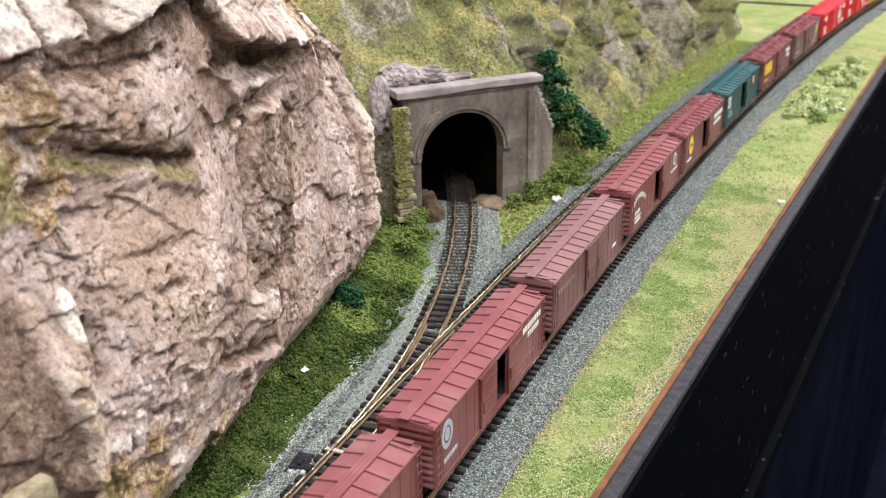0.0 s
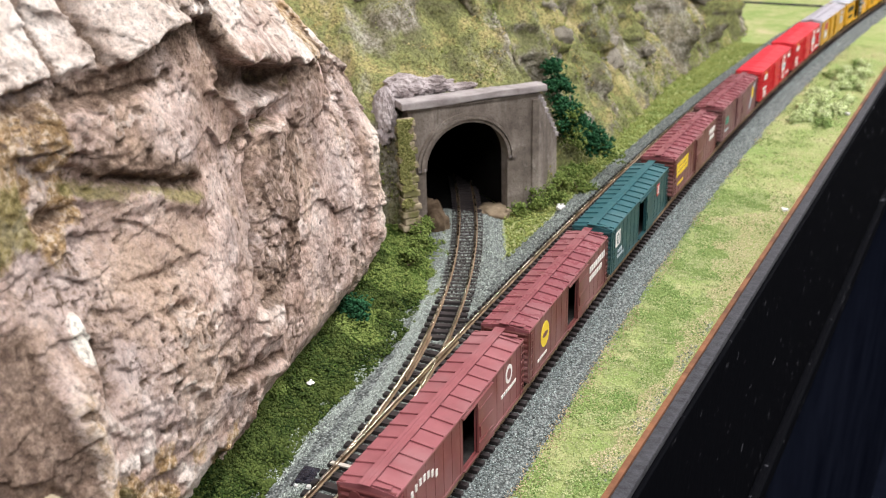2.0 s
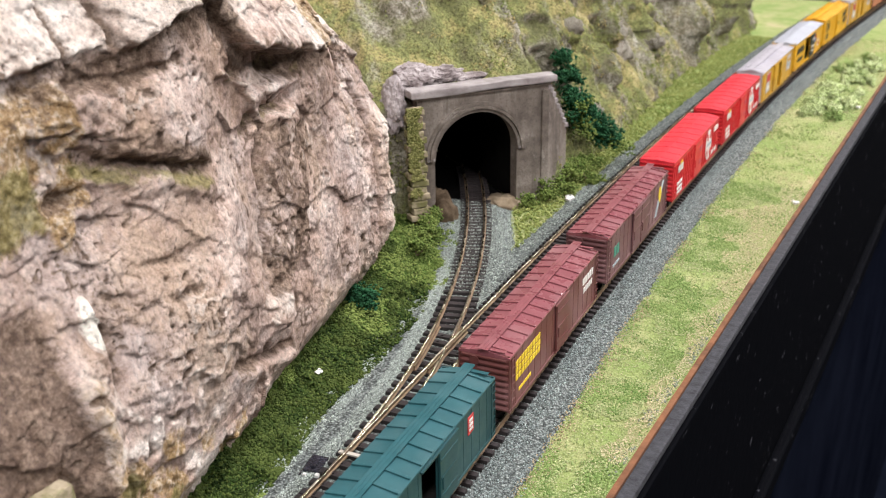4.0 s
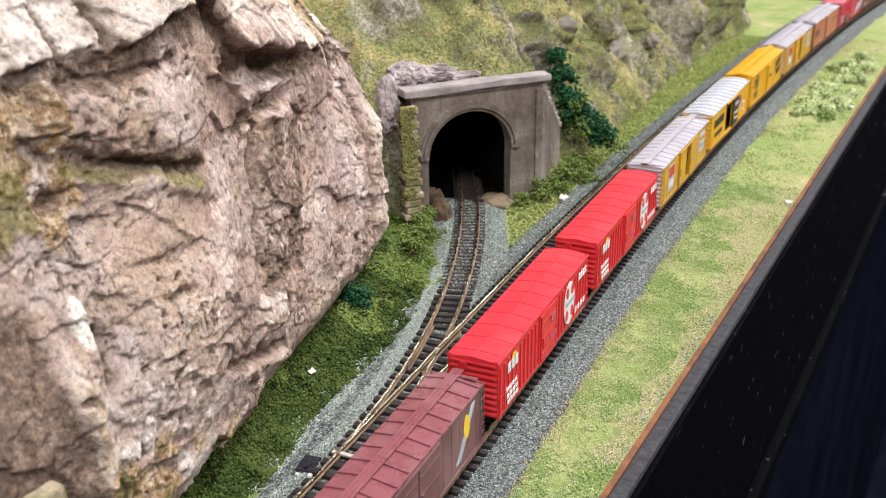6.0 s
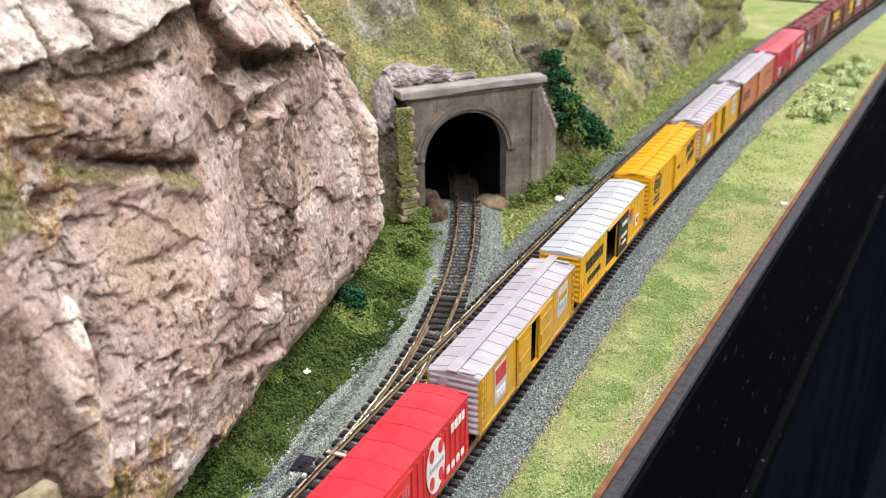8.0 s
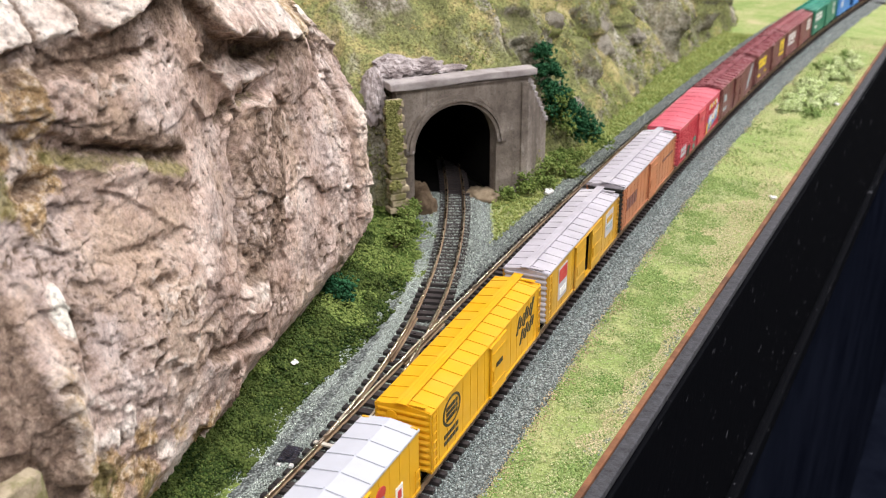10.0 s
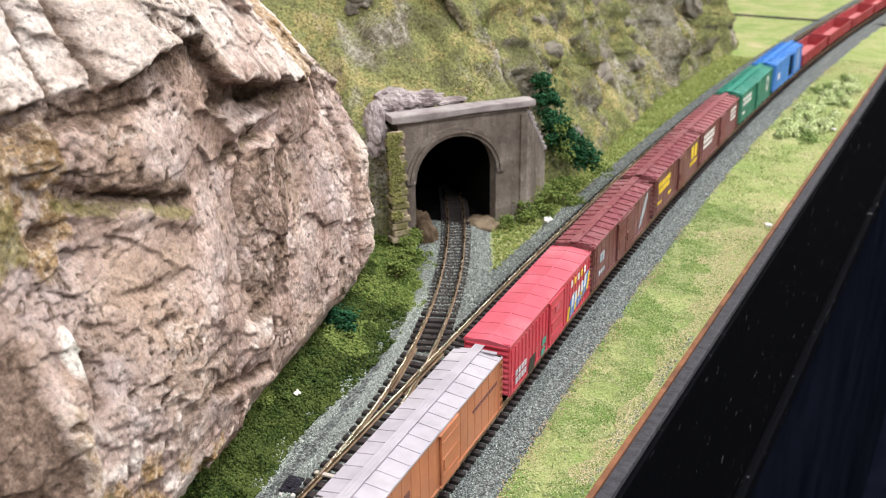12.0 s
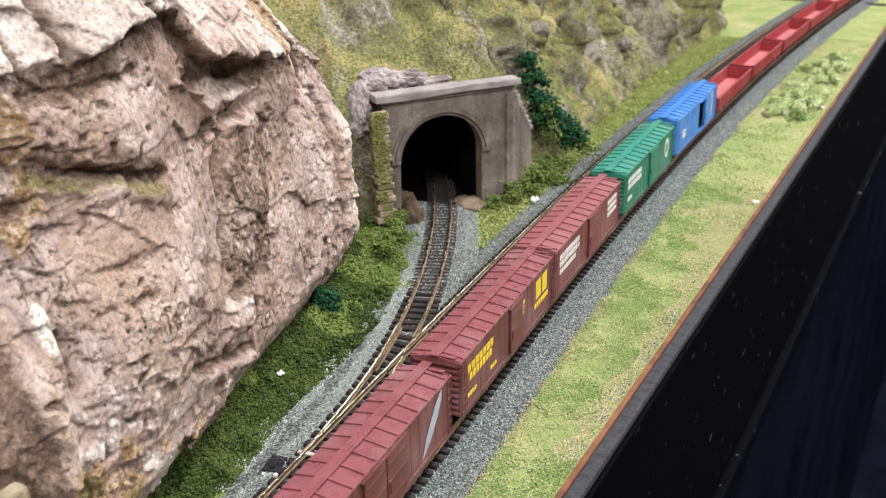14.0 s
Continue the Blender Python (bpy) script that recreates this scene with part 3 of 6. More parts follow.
    x += shaft * (0.0006 * (h - 0.5) - 0.0005 * smooth(0.10, 0.0, e))
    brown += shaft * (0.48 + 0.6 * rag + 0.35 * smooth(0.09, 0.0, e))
    # seam, nook and low crease get brown as painted shade
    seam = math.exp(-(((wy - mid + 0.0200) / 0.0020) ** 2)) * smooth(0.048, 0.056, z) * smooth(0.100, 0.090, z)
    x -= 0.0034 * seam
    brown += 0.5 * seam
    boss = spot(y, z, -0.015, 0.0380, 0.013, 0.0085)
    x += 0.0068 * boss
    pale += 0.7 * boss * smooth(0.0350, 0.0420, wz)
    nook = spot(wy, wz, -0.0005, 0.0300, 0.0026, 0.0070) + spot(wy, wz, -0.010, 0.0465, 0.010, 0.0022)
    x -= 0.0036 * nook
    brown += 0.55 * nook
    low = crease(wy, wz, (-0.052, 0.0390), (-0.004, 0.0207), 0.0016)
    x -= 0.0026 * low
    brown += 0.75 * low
    x += 0.0024 * crease(wy, wz, (-0.050, 0.0345), (-0.004, 0.0162), 0.0035)
    # broad swelling of the main face with shallow scooped tears, brown painted in as shade
    x += 0.0050 * spot(y, z, -0.060, 0.060, 0.032, 0.030)
    for cy, cz, ry, rz in ((-0.0700, 0.0800, 0.0120, 0.0016), (-0.0690, 0.0700, 0.0060, 0.0014), (-0.0420, 0.0850, 0.0050, 0.0022), (-0.0330, 0.0640, 0.0050, 0.0060), (-0.0520, 0.0500, 0.0100, 0.0014)):
        k = spot(wy, wz, cy, cz, ry, rz, -0.5)
        x -= 0.0020 * k
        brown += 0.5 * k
    # near recess with shade in its brown, pale rib and the white patch
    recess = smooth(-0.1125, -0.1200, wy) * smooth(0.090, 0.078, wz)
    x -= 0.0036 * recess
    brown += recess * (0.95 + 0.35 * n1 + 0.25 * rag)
    rib_y = -0.1125 + 0.10 * (z - 0.055)
    rib = math.exp(-(((wy - rib_y) / 0.0045) ** 2)) * smooth(0.072, 0.064, wz) * smooth(0.034, 0.040, wz)
    x += 0.0038 * rib
    pale += 0.8 * rib
    ochre += 0.42 * rib
    groove = crease(wy, wz, (-0.0995, 0.0720), (-0.1020, 0.0590), 0.0022)
    x -= 0.0022 * groove
    brown += 0.45 * groove
    white = smooth(1.25, 0.9, math.hypot((wy + 0.1038) / 0.0032, (wz - 0.0745) / 0.0062))
    x += 0.0008 * white
    pale += 1.8 * white
    # upright folds and pinnacles at the tunnel end, the splits between them shaded brown
    folds = smooth(0.026, 0.040, y)
    x += folds * 0.0016 * noise.noise(Vector((wy * 150 + z * 30, z * 26, 8.8)))
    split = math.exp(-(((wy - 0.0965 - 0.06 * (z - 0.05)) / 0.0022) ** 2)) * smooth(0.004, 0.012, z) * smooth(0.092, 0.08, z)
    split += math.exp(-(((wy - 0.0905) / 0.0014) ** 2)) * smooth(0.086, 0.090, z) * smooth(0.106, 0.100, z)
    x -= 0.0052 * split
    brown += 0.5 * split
    pin = spot(wy, wz, 0.1125, 0.064, 0.010, 0.012) + spot(wy, wz, 0.1125, 0.030, 0.010, 0.013)
    x += 0.0034 * pin
    pale += 0.7 * pin
    ochre += 0.3 * pin
    # mossy, ochre foot
    base = smooth(0.030, 0.014, wz + 0.010 * n1 - 0.5 * max(-0.064 - y, 0.0)) * smooth(-0.030, -0.050, y) * smooth(-0.118, -0.110, y)
    ochre += 0.75 * base * smooth(-0.25, 0.35, n3 + rag)
    moss += 0.9 * base * smooth(0.1, 0.5, n3 - 0.6 * rag)
    pale += 0.7 * base * smooth(0.15, 0.5, -n3 + 0.5 * n2)
    moss += 0.35 * smooth(0.35, 0.6, n2 + 0.4 * rag) * smooth(0.02, 0.05, y) * smooth(0.07, 0.04, z)
    # fractured skin, fine grain, and pits browned for the shade in them
    h, tilt, e = cell_step((wy + 0.3 * z, wz), (0.042, 0.030), 1.3)
    x += 0.0004 * (h - 0.5) + 0.0011 * tilt
    k = smooth(-0.2, 0.25, noise.noise(Vector((y * 24, z * 24, 5.5))))
    h, tilt, e = cell_step((wy - 0.2 * z, wz + 0.12 * y), (0.016, 0.009), 5.1)
    x += k * (0.0007 * (h - 0.5) + 0.0012 * tilt - 0.0005 * smooth(0.04, 0.0, e))
    h, tilt, e = cell_step((wy + 0.2 * z, wz + 0.15 * y), (0.0062, 0.0036), 3.3)
    x += (0.15 + 0.85 * k) * (0.0003 * (h - 0.5) + 0.0005 * tilt)
    x += 0.0007 * noise.fractal(Vector((y * 70, z * 80, 0.5)), 0.55, 2.1, 6)
    tear = noise.noise(Vector((y * 95 + 2.0 * n3, z * 150 + 2.0 * n4, 6.1)))
    x += 0.0004 * smooth(0.10, 0.16, tear) - 0.0004 * smooth(0.06, 0.10, tear) * smooth(0.14, 0.10, tear)
    brown += 0.55 * smooth(0.04, 0.09, tear) * smooth(0.15, 0.10, tear) * smooth(-0.2, 0.2, n1)
    pale += 0.40 * smooth(0.12, 0.22, tear) * smooth(-0.1, 0.3, n2)
    pit = noise.noise(Vector((y * 260, z * 330, 2.5))) + 0.25 * n2
    x -= 0.0013 * smooth(0.45, 0.72, pit)
    brown += 0.55 * smooth(0.45, 0.70, pit) + 0.40 * smooth(0.10, 0.55, n1 + 0.7 * rag)
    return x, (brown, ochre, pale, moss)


def grid_faces(nu, nv):
    return [(i * nv + j, i * nv + j + 1, (i + 1) * nv + j + 1, (i + 1) * nv + j) for i in range(nu - 1) for j in range(nv - 1)]


def cliff():
    ys = np.r_[np.arange(-0.60, -0.16, 0.006), np.arange(-0.16, 0.1701, 0.0005)]
    zs = np.r_[np.arange(-0.006, 0.162, 0.0005), np.arange(0.162, 0.2301, 0.004)]
    verts, stain_shades = [], []
    for y in ys:
        for z in zs:
            x, stain_shade = rock_face(float(y), max(float(z), 0.0))
            verts.append((x, y + 0.0012 * noise.noise(Vector((y * 130, z * 130, 7))), z))
            stain_shades.append(stain_shade)
    n = len(verts)
    faces = grid_faces(len(ys), len(zs))
    # flat top and hidden back close the block
    top = len(zs) - 1
    m = len(ys)
    verts += [(-0.45, y, zs[-1]) for y in ys] + [(-0.45, y, -0.006) for y in ys]
    stain_shades += [(0, 0, 0, 0)] * (2 * m)
    for i in range(m - 1):
        faces.append((i * len(zs) + top, n + i, n + i + 1, (i + 1) * len(zs) + top))
        faces.append((n + i, n + m + i, n + m + i + 1, n + i + 1))
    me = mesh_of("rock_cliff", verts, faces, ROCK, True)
    layer = me.color_attributes.new("stain_shade", "FLOAT_COLOR", "POINT")
    layer.data.foreach_set("color", np.clip(np.array(stain_shades, np.float32), 0.0, 2.0).reshape(-1))
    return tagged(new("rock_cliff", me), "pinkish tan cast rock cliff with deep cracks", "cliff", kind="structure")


cliff()

PORTAL = Vector((-0.104, 0.183, 0.0))
PU = Vector((0.6606, 0.7507, 0.0))
PN = Vector((0.7507, -0.6606, 0.0))


def at_portal(u, out, z):
    return PORTAL + PU * u + PN * out + Vector((0, 0, z))


HILL_FOOT = [(-0.190, 0.100), (-0.155, 0.150)] + [tuple((PORTAL + PU * u - PN * 0.007)[:2]) for u in (-0.024, 0.0, 0.03, 0.06, 0.074)] + [(-0.056, 0.256), (-0.064, 0.283), (-0.062, 0.297), (-0.056, 0.308), (-0.0540, 0.330), (-0.051, 0.365), (-0.055, 0.41), (-0.0530, 0.449), (-0.056, 0.52), (-0.050, 0.59), (-0.042, 0.68), (-0.032, 0.765), (-0.038, 0.800), (-0.06, 0.840), (-0.16, 0.90), (-0.40, 0.96)]


def foot_line(points, step):
    pts = [Vector((*p, 0)) for p in points]
    out = []
    for a, b in zip(pts, pts[1:]):
        n = max(1, round((b - a).length / step))
        out += [a.lerp(b, i / n) for i in range(n)]
    out.append(pts[-1])
    for _ in range(4):
        out = [out[0]] + [(out[i - 1] + out[i] * 2 + out[i + 1]) / 4 for i in range(1, len(out) - 1)] + [out[-1]]
    return out


HILL_LINE = foot_line(HILL_FOOT, 0.0028)


def hill_point(i, z):
    p = HILL_LINE[i]
    d = (HILL_LINE[min(i + 3, len(HILL_LINE) - 1)] - HILL_LINE[max(i - 3, 0)]).normalized()
    out = Vector((d.y, -d.x, 0))
    near = smooth(0.30, 0.24, p.y)
    lean = 0.42 + 0.02 * near
    back = lean * z + near * (0.55 * max(z - 0.060, 0.0) - 0.42 * min(z, 0.060))
    q = Vector((p.x * 26, p.y * 26, z * 17))
    bulge = 0.012 * noise.fractal(q, 0.9, 2.1, 5) * smooth(0.0, 0.045, z) * (1 - 0.85 * near * smooth(0.07, 0.05, z))
    h, tilt, e = cell_step((p.x + p.y + 0.006 * noise.noise(q * 2), z * 0.5 + 0.006 * noise.noise(q * 2.2)), (0.034, 0.06), 8.2)
    rocky = smooth(0.45, 0.6, p.y) + 0.45
    bulge += (0.012 * (h - 0.5) + 0.015 * tilt - 0.004 * smooth(0.05, 0.0, e)) * rocky * smooth(0.0, 0.04, z) * (1 - 0.8 * near)
    bulge += 0.0048 * noise.fractal(q * 5, 0.8, 2.1, 5) * (1 - 0.7 * near)
    return p - out * (back - bulge) + Vector((0, 0, z - 0.006))


def hill_material():
    m = Mat("hill_turf_and_stone", 0.95, spec=0.12)
    turf = m.ramp(m.noise(34, 8, 0.75), (0.30, (0.15, 0.125, 0.085)), (0.41, (0.18, 0.185, 0.09)), (0.50, (0.27, 0.29, 0.115)), (0.58, (0.43, 0.37, 0.165)), (0.70, (0.57, 0.48, 0.28)))
    stone = m.ramp(m.noise(95, 9, 0.76), (0.36, (0.09, 0.075, 0.058)), (0.5, (0.31, 0.275, 0.235)), (0.63, (0.64, 0.60, 0.55)))
    where = m.ramp(m.math("ADD", m.noise(21, 6, 0.68, (1, 1, 0.45)), m.math("ADD", m.math("MULTIPLY", m.up(), -0.14), m.math("MULTIPLY", m.ramp(m.node("ShaderNodeSeparateXYZ", Vector=m.co).outputs["Y"], (0.17, 1.0), (0.235, 0.0), (0.40, 0.0), (0.55, 1.0)), 0.06))), (0.46, 0.0), (0.56, 0.85))
    col = m.mix(where, turf, stone)
    crumb = m.noise(650, 4, 0.75)
    col = m.mix(m.ramp(crumb, (0.38, 0.85), (0.56, 0.0)), col, (0.07, 0.065, 0.03))
    m.colour(col)
    return m.bump(m.math("ADD", m.noise(300, 4, 0.7), m.math("MULTIPLY", crumb, 0.7)), 0.0013, 1.0)


HILLSIDE = hill_material()


def hills():
    zs = np.r_[np.arange(0.0, 0.20, 0.0022), 0.21, 0.23]
    verts = [hill_point(i, z) for i in range(len(HILL_LINE)) for z in zs]
    n, m, k = len(verts), len(HILL_LINE), len(zs)
    # leave the tunnel's mouth open
    faces = []
    for f in grid_faces(m, k):
        c = sum((verts[i] for i in f), Vector()) / 4 - PORTAL
        if 0.001 < c.dot(PU) < 0.0515 and c.z < 0.055 and abs(c.dot(PN)) < 0.03:
            continue
        faces.append(f)
    verts += [Vector((-0.5, p.y, 0.30)) for p in HILL_LINE]
    for i in range(m - 1):
        faces.append((i * k + k - 1, n + i, n + i + 1, (i + 1) * k + k - 1))
    return tagged(new("hillside", mesh_of("hillside", verts, faces, HILLSIDE, True)), "steep grassy hillside with pale stone outcrops", "hillside", kind="structure")


hills()


# ---- embankment between the branch and the cliff ----
BANK_IN = [(-0.4, -0.078), (-0.25, -0.060), (-0.13, -0.0490), (-0.054, -0.0499), (-0.027, -0.0537), (-0.012, -0.0572), (0.0045, -0.0578), (0.0274, -0.0570), (0.055, -0.0577), (0.089, -0.0612), (0.114, -0.0640), (0.15, -0.0715), (0.185, -0.095)]


def bank_point(y, k):
    a, b = table(BANK_IN, y), min(table(ROCK_FOOT, y), table(BANK_IN, y) - 0.004) - 0.006
    x = a + (b - a) * k
    z = -0.0048 + 0.0105 * smooth(0.0, 1.0, k) + 0.0026 * noise.fractal(Vector((x * 85, y * 85, 1)), 0.9, 2.0, 4) * smooth(0, 0.15, k)
    return Vector((x, y, z))


def bank():
    ys, ks = np.arange(-0.4, 0.183, 0.0022), np.linspace(-0.05, 1.0, 18)
    verts = [bank_point(y, k) for y in ys for k in ks]
    return tagged(new("embankment", mesh_of("embankment", verts, grid_faces(len(ys), len(ks)), MOSSY, True)), "dark mossy green foam embankment below the cliff", "embankment", kind="structure")


bank()


# ---- tunnel portal ----
def arch_outline(half, spring, rise, n=24, foot=-0.004):
    pts = [(-half, foot), (-half, spring)]
    pts += [(-half * math.cos(math.pi * i / n), spring + rise * math.sin(math.pi * i / n)) for i in range(1, n)]
    return pts + [(half, spring), (half, foot)]


def ring(outer, inner, depth, y0):
    """A bmesh between two open outlines of equal count, extruded in depth (local: x across, y out, z up)."""
    bm = bmesh.new()
    rows = [[bm.verts.new((x, y, z)) for x, z in line] for line, y in ((outer, y0), (inner, y0), (inner, y0 - depth), (outer, y0 - depth))]
    for a, b in ((0, 1), (1, 2), (2, 3), (3, 0)):
        for i in range(len(outer) - 1):
            bm.faces.new((rows[a][i], rows[a][i + 1], rows[b][i + 1], rows[b][i]))
    bm.faces.new([r[0] for r in rows])
    bm.faces.new([r[-1] for r in reversed(rows)])
    bmesh.ops.recalc_face_normals(bm, faces=bm.faces)
    return bm


def portal():
    thing = tagged(new("tunnel_portal"), "weathered grey-brown concrete tunnel portal with arched mouth", "tunnel portal")
    mid = 0.0262
    thing.matrix_basis = Matrix(((PU.x, PN.x, 0, (PORTAL + PU * mid).x), (PU.y, PN.y, 0, (PORTAL + PU * mid).y), (0, 0, 1, 0), (0, 0, 0, 1)))
    inner = arch_outline(0.0236, 0.0272, 0.0226)
    n = len(inner)
    left, right, top = -0.0325, 0.0420, 0.0600

    def outer_of(p, i):
        x, z = p
        if i <= 1:
            return (left, -0.004 if i == 0 else 0.0275)
        if i >= n - 2:
            return (right, -0.004 if i == n - 1 else 0.0275)
        k = (i - 1) / (n - 3)
        if k < 0.3:
            return (left, 0.0275 + (top - 0.0275) * k / 0.3)
        if k > 0.7:
            return (right, top - (top - 0.0275) * (k - 0.7) / 0.3)
        return (left + (right - left) * (k - 0.3) / 0.4, top)
    bm = ring([outer_of(p, i) for i, p in enumerate(inner)], inner, 0.007, 0.0)
    part("face_wall", bm, CONCRETE, thing)
    for grow, out, name in ((0.0016, 0.0013, "arch_ring"), (0.0034, 0.0024, "middle_arch_ring"), (0.0052, 0.0016, "outer_arch_ring")):
        a = arch_outline(0.0236 + grow, 0.0265, 0.0226 + grow)[1:-1]
        b = arch_outline(0.0236 + grow - 0.0016, 0.0265, 0.0226 + grow - 0.0016)[1:-1]
        part(name, ring(a, b, 0.003, out), CONCRETE, thing)
    bm = block(right - left + 0.008, 0.0105, 0.0036, (left + right) / 2, -0.0030, top, 0.0006)
    bmesh.ops.subdivide_edges(bm, edges=bm.edges[:], cuts=5, use_grid_fill=True)
    for v in bm.verts:
        k = noise.fractal(v.co * 260, 0.8, 2.0, 4)
        v.co += Vector((0.0004 * k, 0.0005 * noise.noise(v.co * 330), 0.0005 * k))
    part("coping", bm, CONCRETE_CAP, thing, "pale worn concrete coping slab")
    part("string_course", block(right - left + 0.002, 0.003, 0.0012, (left + right) / 2, -0.0005, top - 0.0016, 0.0002), CONCRETE, thing)
    for sx in (-0.0262, 0.0262):
        part("impost", block(0.0045, 0.002, 0.0016, sx, 0.0006, 0.0262, 0.0003), CONCRETE_CAP, thing)
    part("corner_pilaster", block(0.004, 0.002, top, right - 0.002, 0.0002, -0.004, 0.0003), CONCRETE, thing)
    # wing wall running back and down from the right-hand corner
    bm = bmesh.new()
    prof = [(0, -0.006), (0, 0.0575), (0.007, 0.052), (0.0145, 0.043), (0.023, 0.035), (0.030, 0.027), (0.030, -0.006)]
    ang = math.radians(-40)
    f = [bm.verts.new((right + x * math.cos(ang), x * math.sin(ang), z)) for x, z in prof]
    b = [bm.verts.new((right + x * math.cos(ang) - 0.001, x * math.sin(ang) - 0.005, z)) for x, z in prof]
    bm.faces.new(f)
    bm.faces.new(b[::-1])
    for i in range(len(prof)):
        j = (i + 1) % len(prof)
        bm.faces.new((f[j], f[i], b[i], b[j]))
    bmesh.ops.recalc_face_normals(bm, faces=bm.faces)
    wing = part("wing_wall", bm, CONCRETE, thing)
    for i in range(9):
        x = 0.001 + i * 0.0034
        z = float(np.interp(x, [p[0] for p in prof[1:-1]], [p[1] for p in prof[1:-1]]))
        part("coping_stone", block(0.0030, 0.0052, 0.0026, right + x * math.cos(ang), x * math.sin(ang) - 0.002, z - 0.0012 + random.uniform(-0.0004, 0.0004), 0.0005), CONCRETE_CAP, wing)
    # bore behind the mouth, its walls, floor and end near-black as painted shade
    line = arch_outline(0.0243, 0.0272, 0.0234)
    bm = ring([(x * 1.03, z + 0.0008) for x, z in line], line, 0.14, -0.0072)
    part("bore", bm, DARK, thing, "tunnel lining coloured black for the shade inside")
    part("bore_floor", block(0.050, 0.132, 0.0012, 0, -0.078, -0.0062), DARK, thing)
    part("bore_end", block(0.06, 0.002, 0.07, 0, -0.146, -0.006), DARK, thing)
    return thing


portal()


# ---- rolling stock ----
HALF, SILL, EAVE, BODY = 0.0088, 0.0060, 0.0262, 0.0968


def truck(car, y):
    bm = bmesh.new()
    for sx in (-0.0052, 0.0052):
        block(0.0009, 0.0135, 0.0016, sx, y, 0.0022, 0.0002, bm)
        block(0.0012, 0.0042, 0.0030, sx, y, 0.0012, 0.0002, bm)
    block(0.010, 0.003, 0.002, 0, y, 0.0026, 0, bm)
    frame_part = part("truck", bm, IRON, car)
    for dy in (-0.0045, 0.0045):
        bm = bmesh.new()
        for sx in (-0.0044, 0.0044):
            turn = Matrix.Translation((sx, y + dy, 0.0026)) @ Matrix.Rotation(math.pi / 2, 4, "Y")
            bmesh.ops.create_cone(bm, cap_ends=True, segments=16, radius1=0.0026, radius2=0.0026, depth=0.0010, matrix=turn)
        bmesh.ops.create_cone(bm, cap_ends=True, segments=8, radius1=0.0005, radius2=0.0005, depth=0.0088, matrix=Matrix.Translation((0, y + dy, 0.0026)) @ Matrix.Rotation(math.pi / 2, 4, "Y"))
        part("wheelset", bm, IRON, frame_part)


def running_gear(car, length=BODY):
    for y in (-length / 2 + 0.0165, length / 2 - 0.0165):
        truck(car, y)
    part("underframe", block(0.0040, length - 0.002, 0.0022, 0, 0, 0.0038), IRON, car)
    for e in (-1, 1):
        bm = block(0.0016, 0.0062, 0.0016, 0, e * (length / 2 + 0.0024), 0.0046, 0.0002)
        shank = part("coupler", bm, IRON, car)
        part("knuckle", block(0.0026, 0.0016, 0.0022, 0.0003, e * (length / 2 + 0.0046), 0.0043, 0.0003), IRON, shank)


def roof_mesh(length, kind):
    bm = bmesh.new()
    h = HALF + 0.0003
    peak = 0.0013 if kind != "smooth" else 0.0010
    sections = [(-h, -0.0005), (-h, 0.0002), (-h * 0.5, 0.0002 + peak * 0.55), (0, 0.0002 + peak), (h * 0.5, 0.0002 + peak * 0.55), (h, 0.0002), (h, -0.0005)]
    rows = [[bm.verts.new((x, y, EAVE + z)) for x, z in sections] for y in (-length / 2 - 0.0002, length / 2 + 0.0002)]
    n = len(sections)
    for i in range(n):
        j = (i + 1) % n
        bm.faces.new((rows[0][i], rows[0][j], rows[1][j], rows[1][i]))
    bm.faces.new(rows[0][::-1])
    bm.faces.new(rows[1])
    bmesh.ops.recalc_face_normals(bm, faces=bm.faces)
    count = {"ribbed": 14, "low": 14, "smooth": 10, "panel": 12}[kind]
    wide, high = {"ribbed": (0.0011, 0.0006), "low": (0.0010, 0.00028), "smooth": (0.0006, 0.00018), "panel": (0.0010, 0.0004)}[kind]
    slope = math.atan(peak / h)
    for i in range(count):
        y = -length / 2 + length * (i + 0.5) / count
        for sd in (-1, 1):
            t = Matrix.Rotation(sd * slope, 3, "Y")
            block(h * 0.93, wide, high + 0.0004, sd * h * 0.5, y, EAVE + 0.0002 + peak * 0.5 - 0.0004, 0.00012 if kind == "ribbed" else 0, bm, t)
    return bm


def end_mesh(length, e, ribs=9):
    """A car end pressed into horizontal corrugations: one folded sheet."""
    bm = bmesh.new()
    flat, proud = length / 2 - 0.0001, length / 2 + 0.0007
    line = [(length / 2 - 0.0008, SILL), (flat, SILL)]
    pitch = (EAVE - SILL) / ribs
    for i in range(ribs):
        z = SILL + pitch * i
        line += [(flat, z + pitch * 0.15), (proud, z + pitch * 0.38), (proud, z + pitch * 0.62), (flat, z + pitch * 0.85)]
    line += [(flat, EAVE + 0.0006), (length / 2 - 0.0008, EAVE + 0.0006)]
    rows = [[bm.verts.new((x, e * (length / 2 - 0.0001 + (y - flat) * k), z)) if y > length / 2 - 0.0005 else bm.verts.new((x, e * y, z)) for y, z in line] for x, k in ((-HALF, 0.0), (-HALF + 0.0012, 1.0), (HALF - 0.0012, 1.0), (HALF, 0.0))]
    n = len(line)
    for a, b in zip(rows, rows[1:]):
        for i in range(n):
            j = (i + 1) % n
            bm.faces.new((a[i], a[j], b[j], b[i]))
    bm.faces.new(rows[0])
    bm.faces.new(rows[-1][::-1])
    bmesh.ops.recalc_face_normals(bm, faces=bm.faces)
    return bm


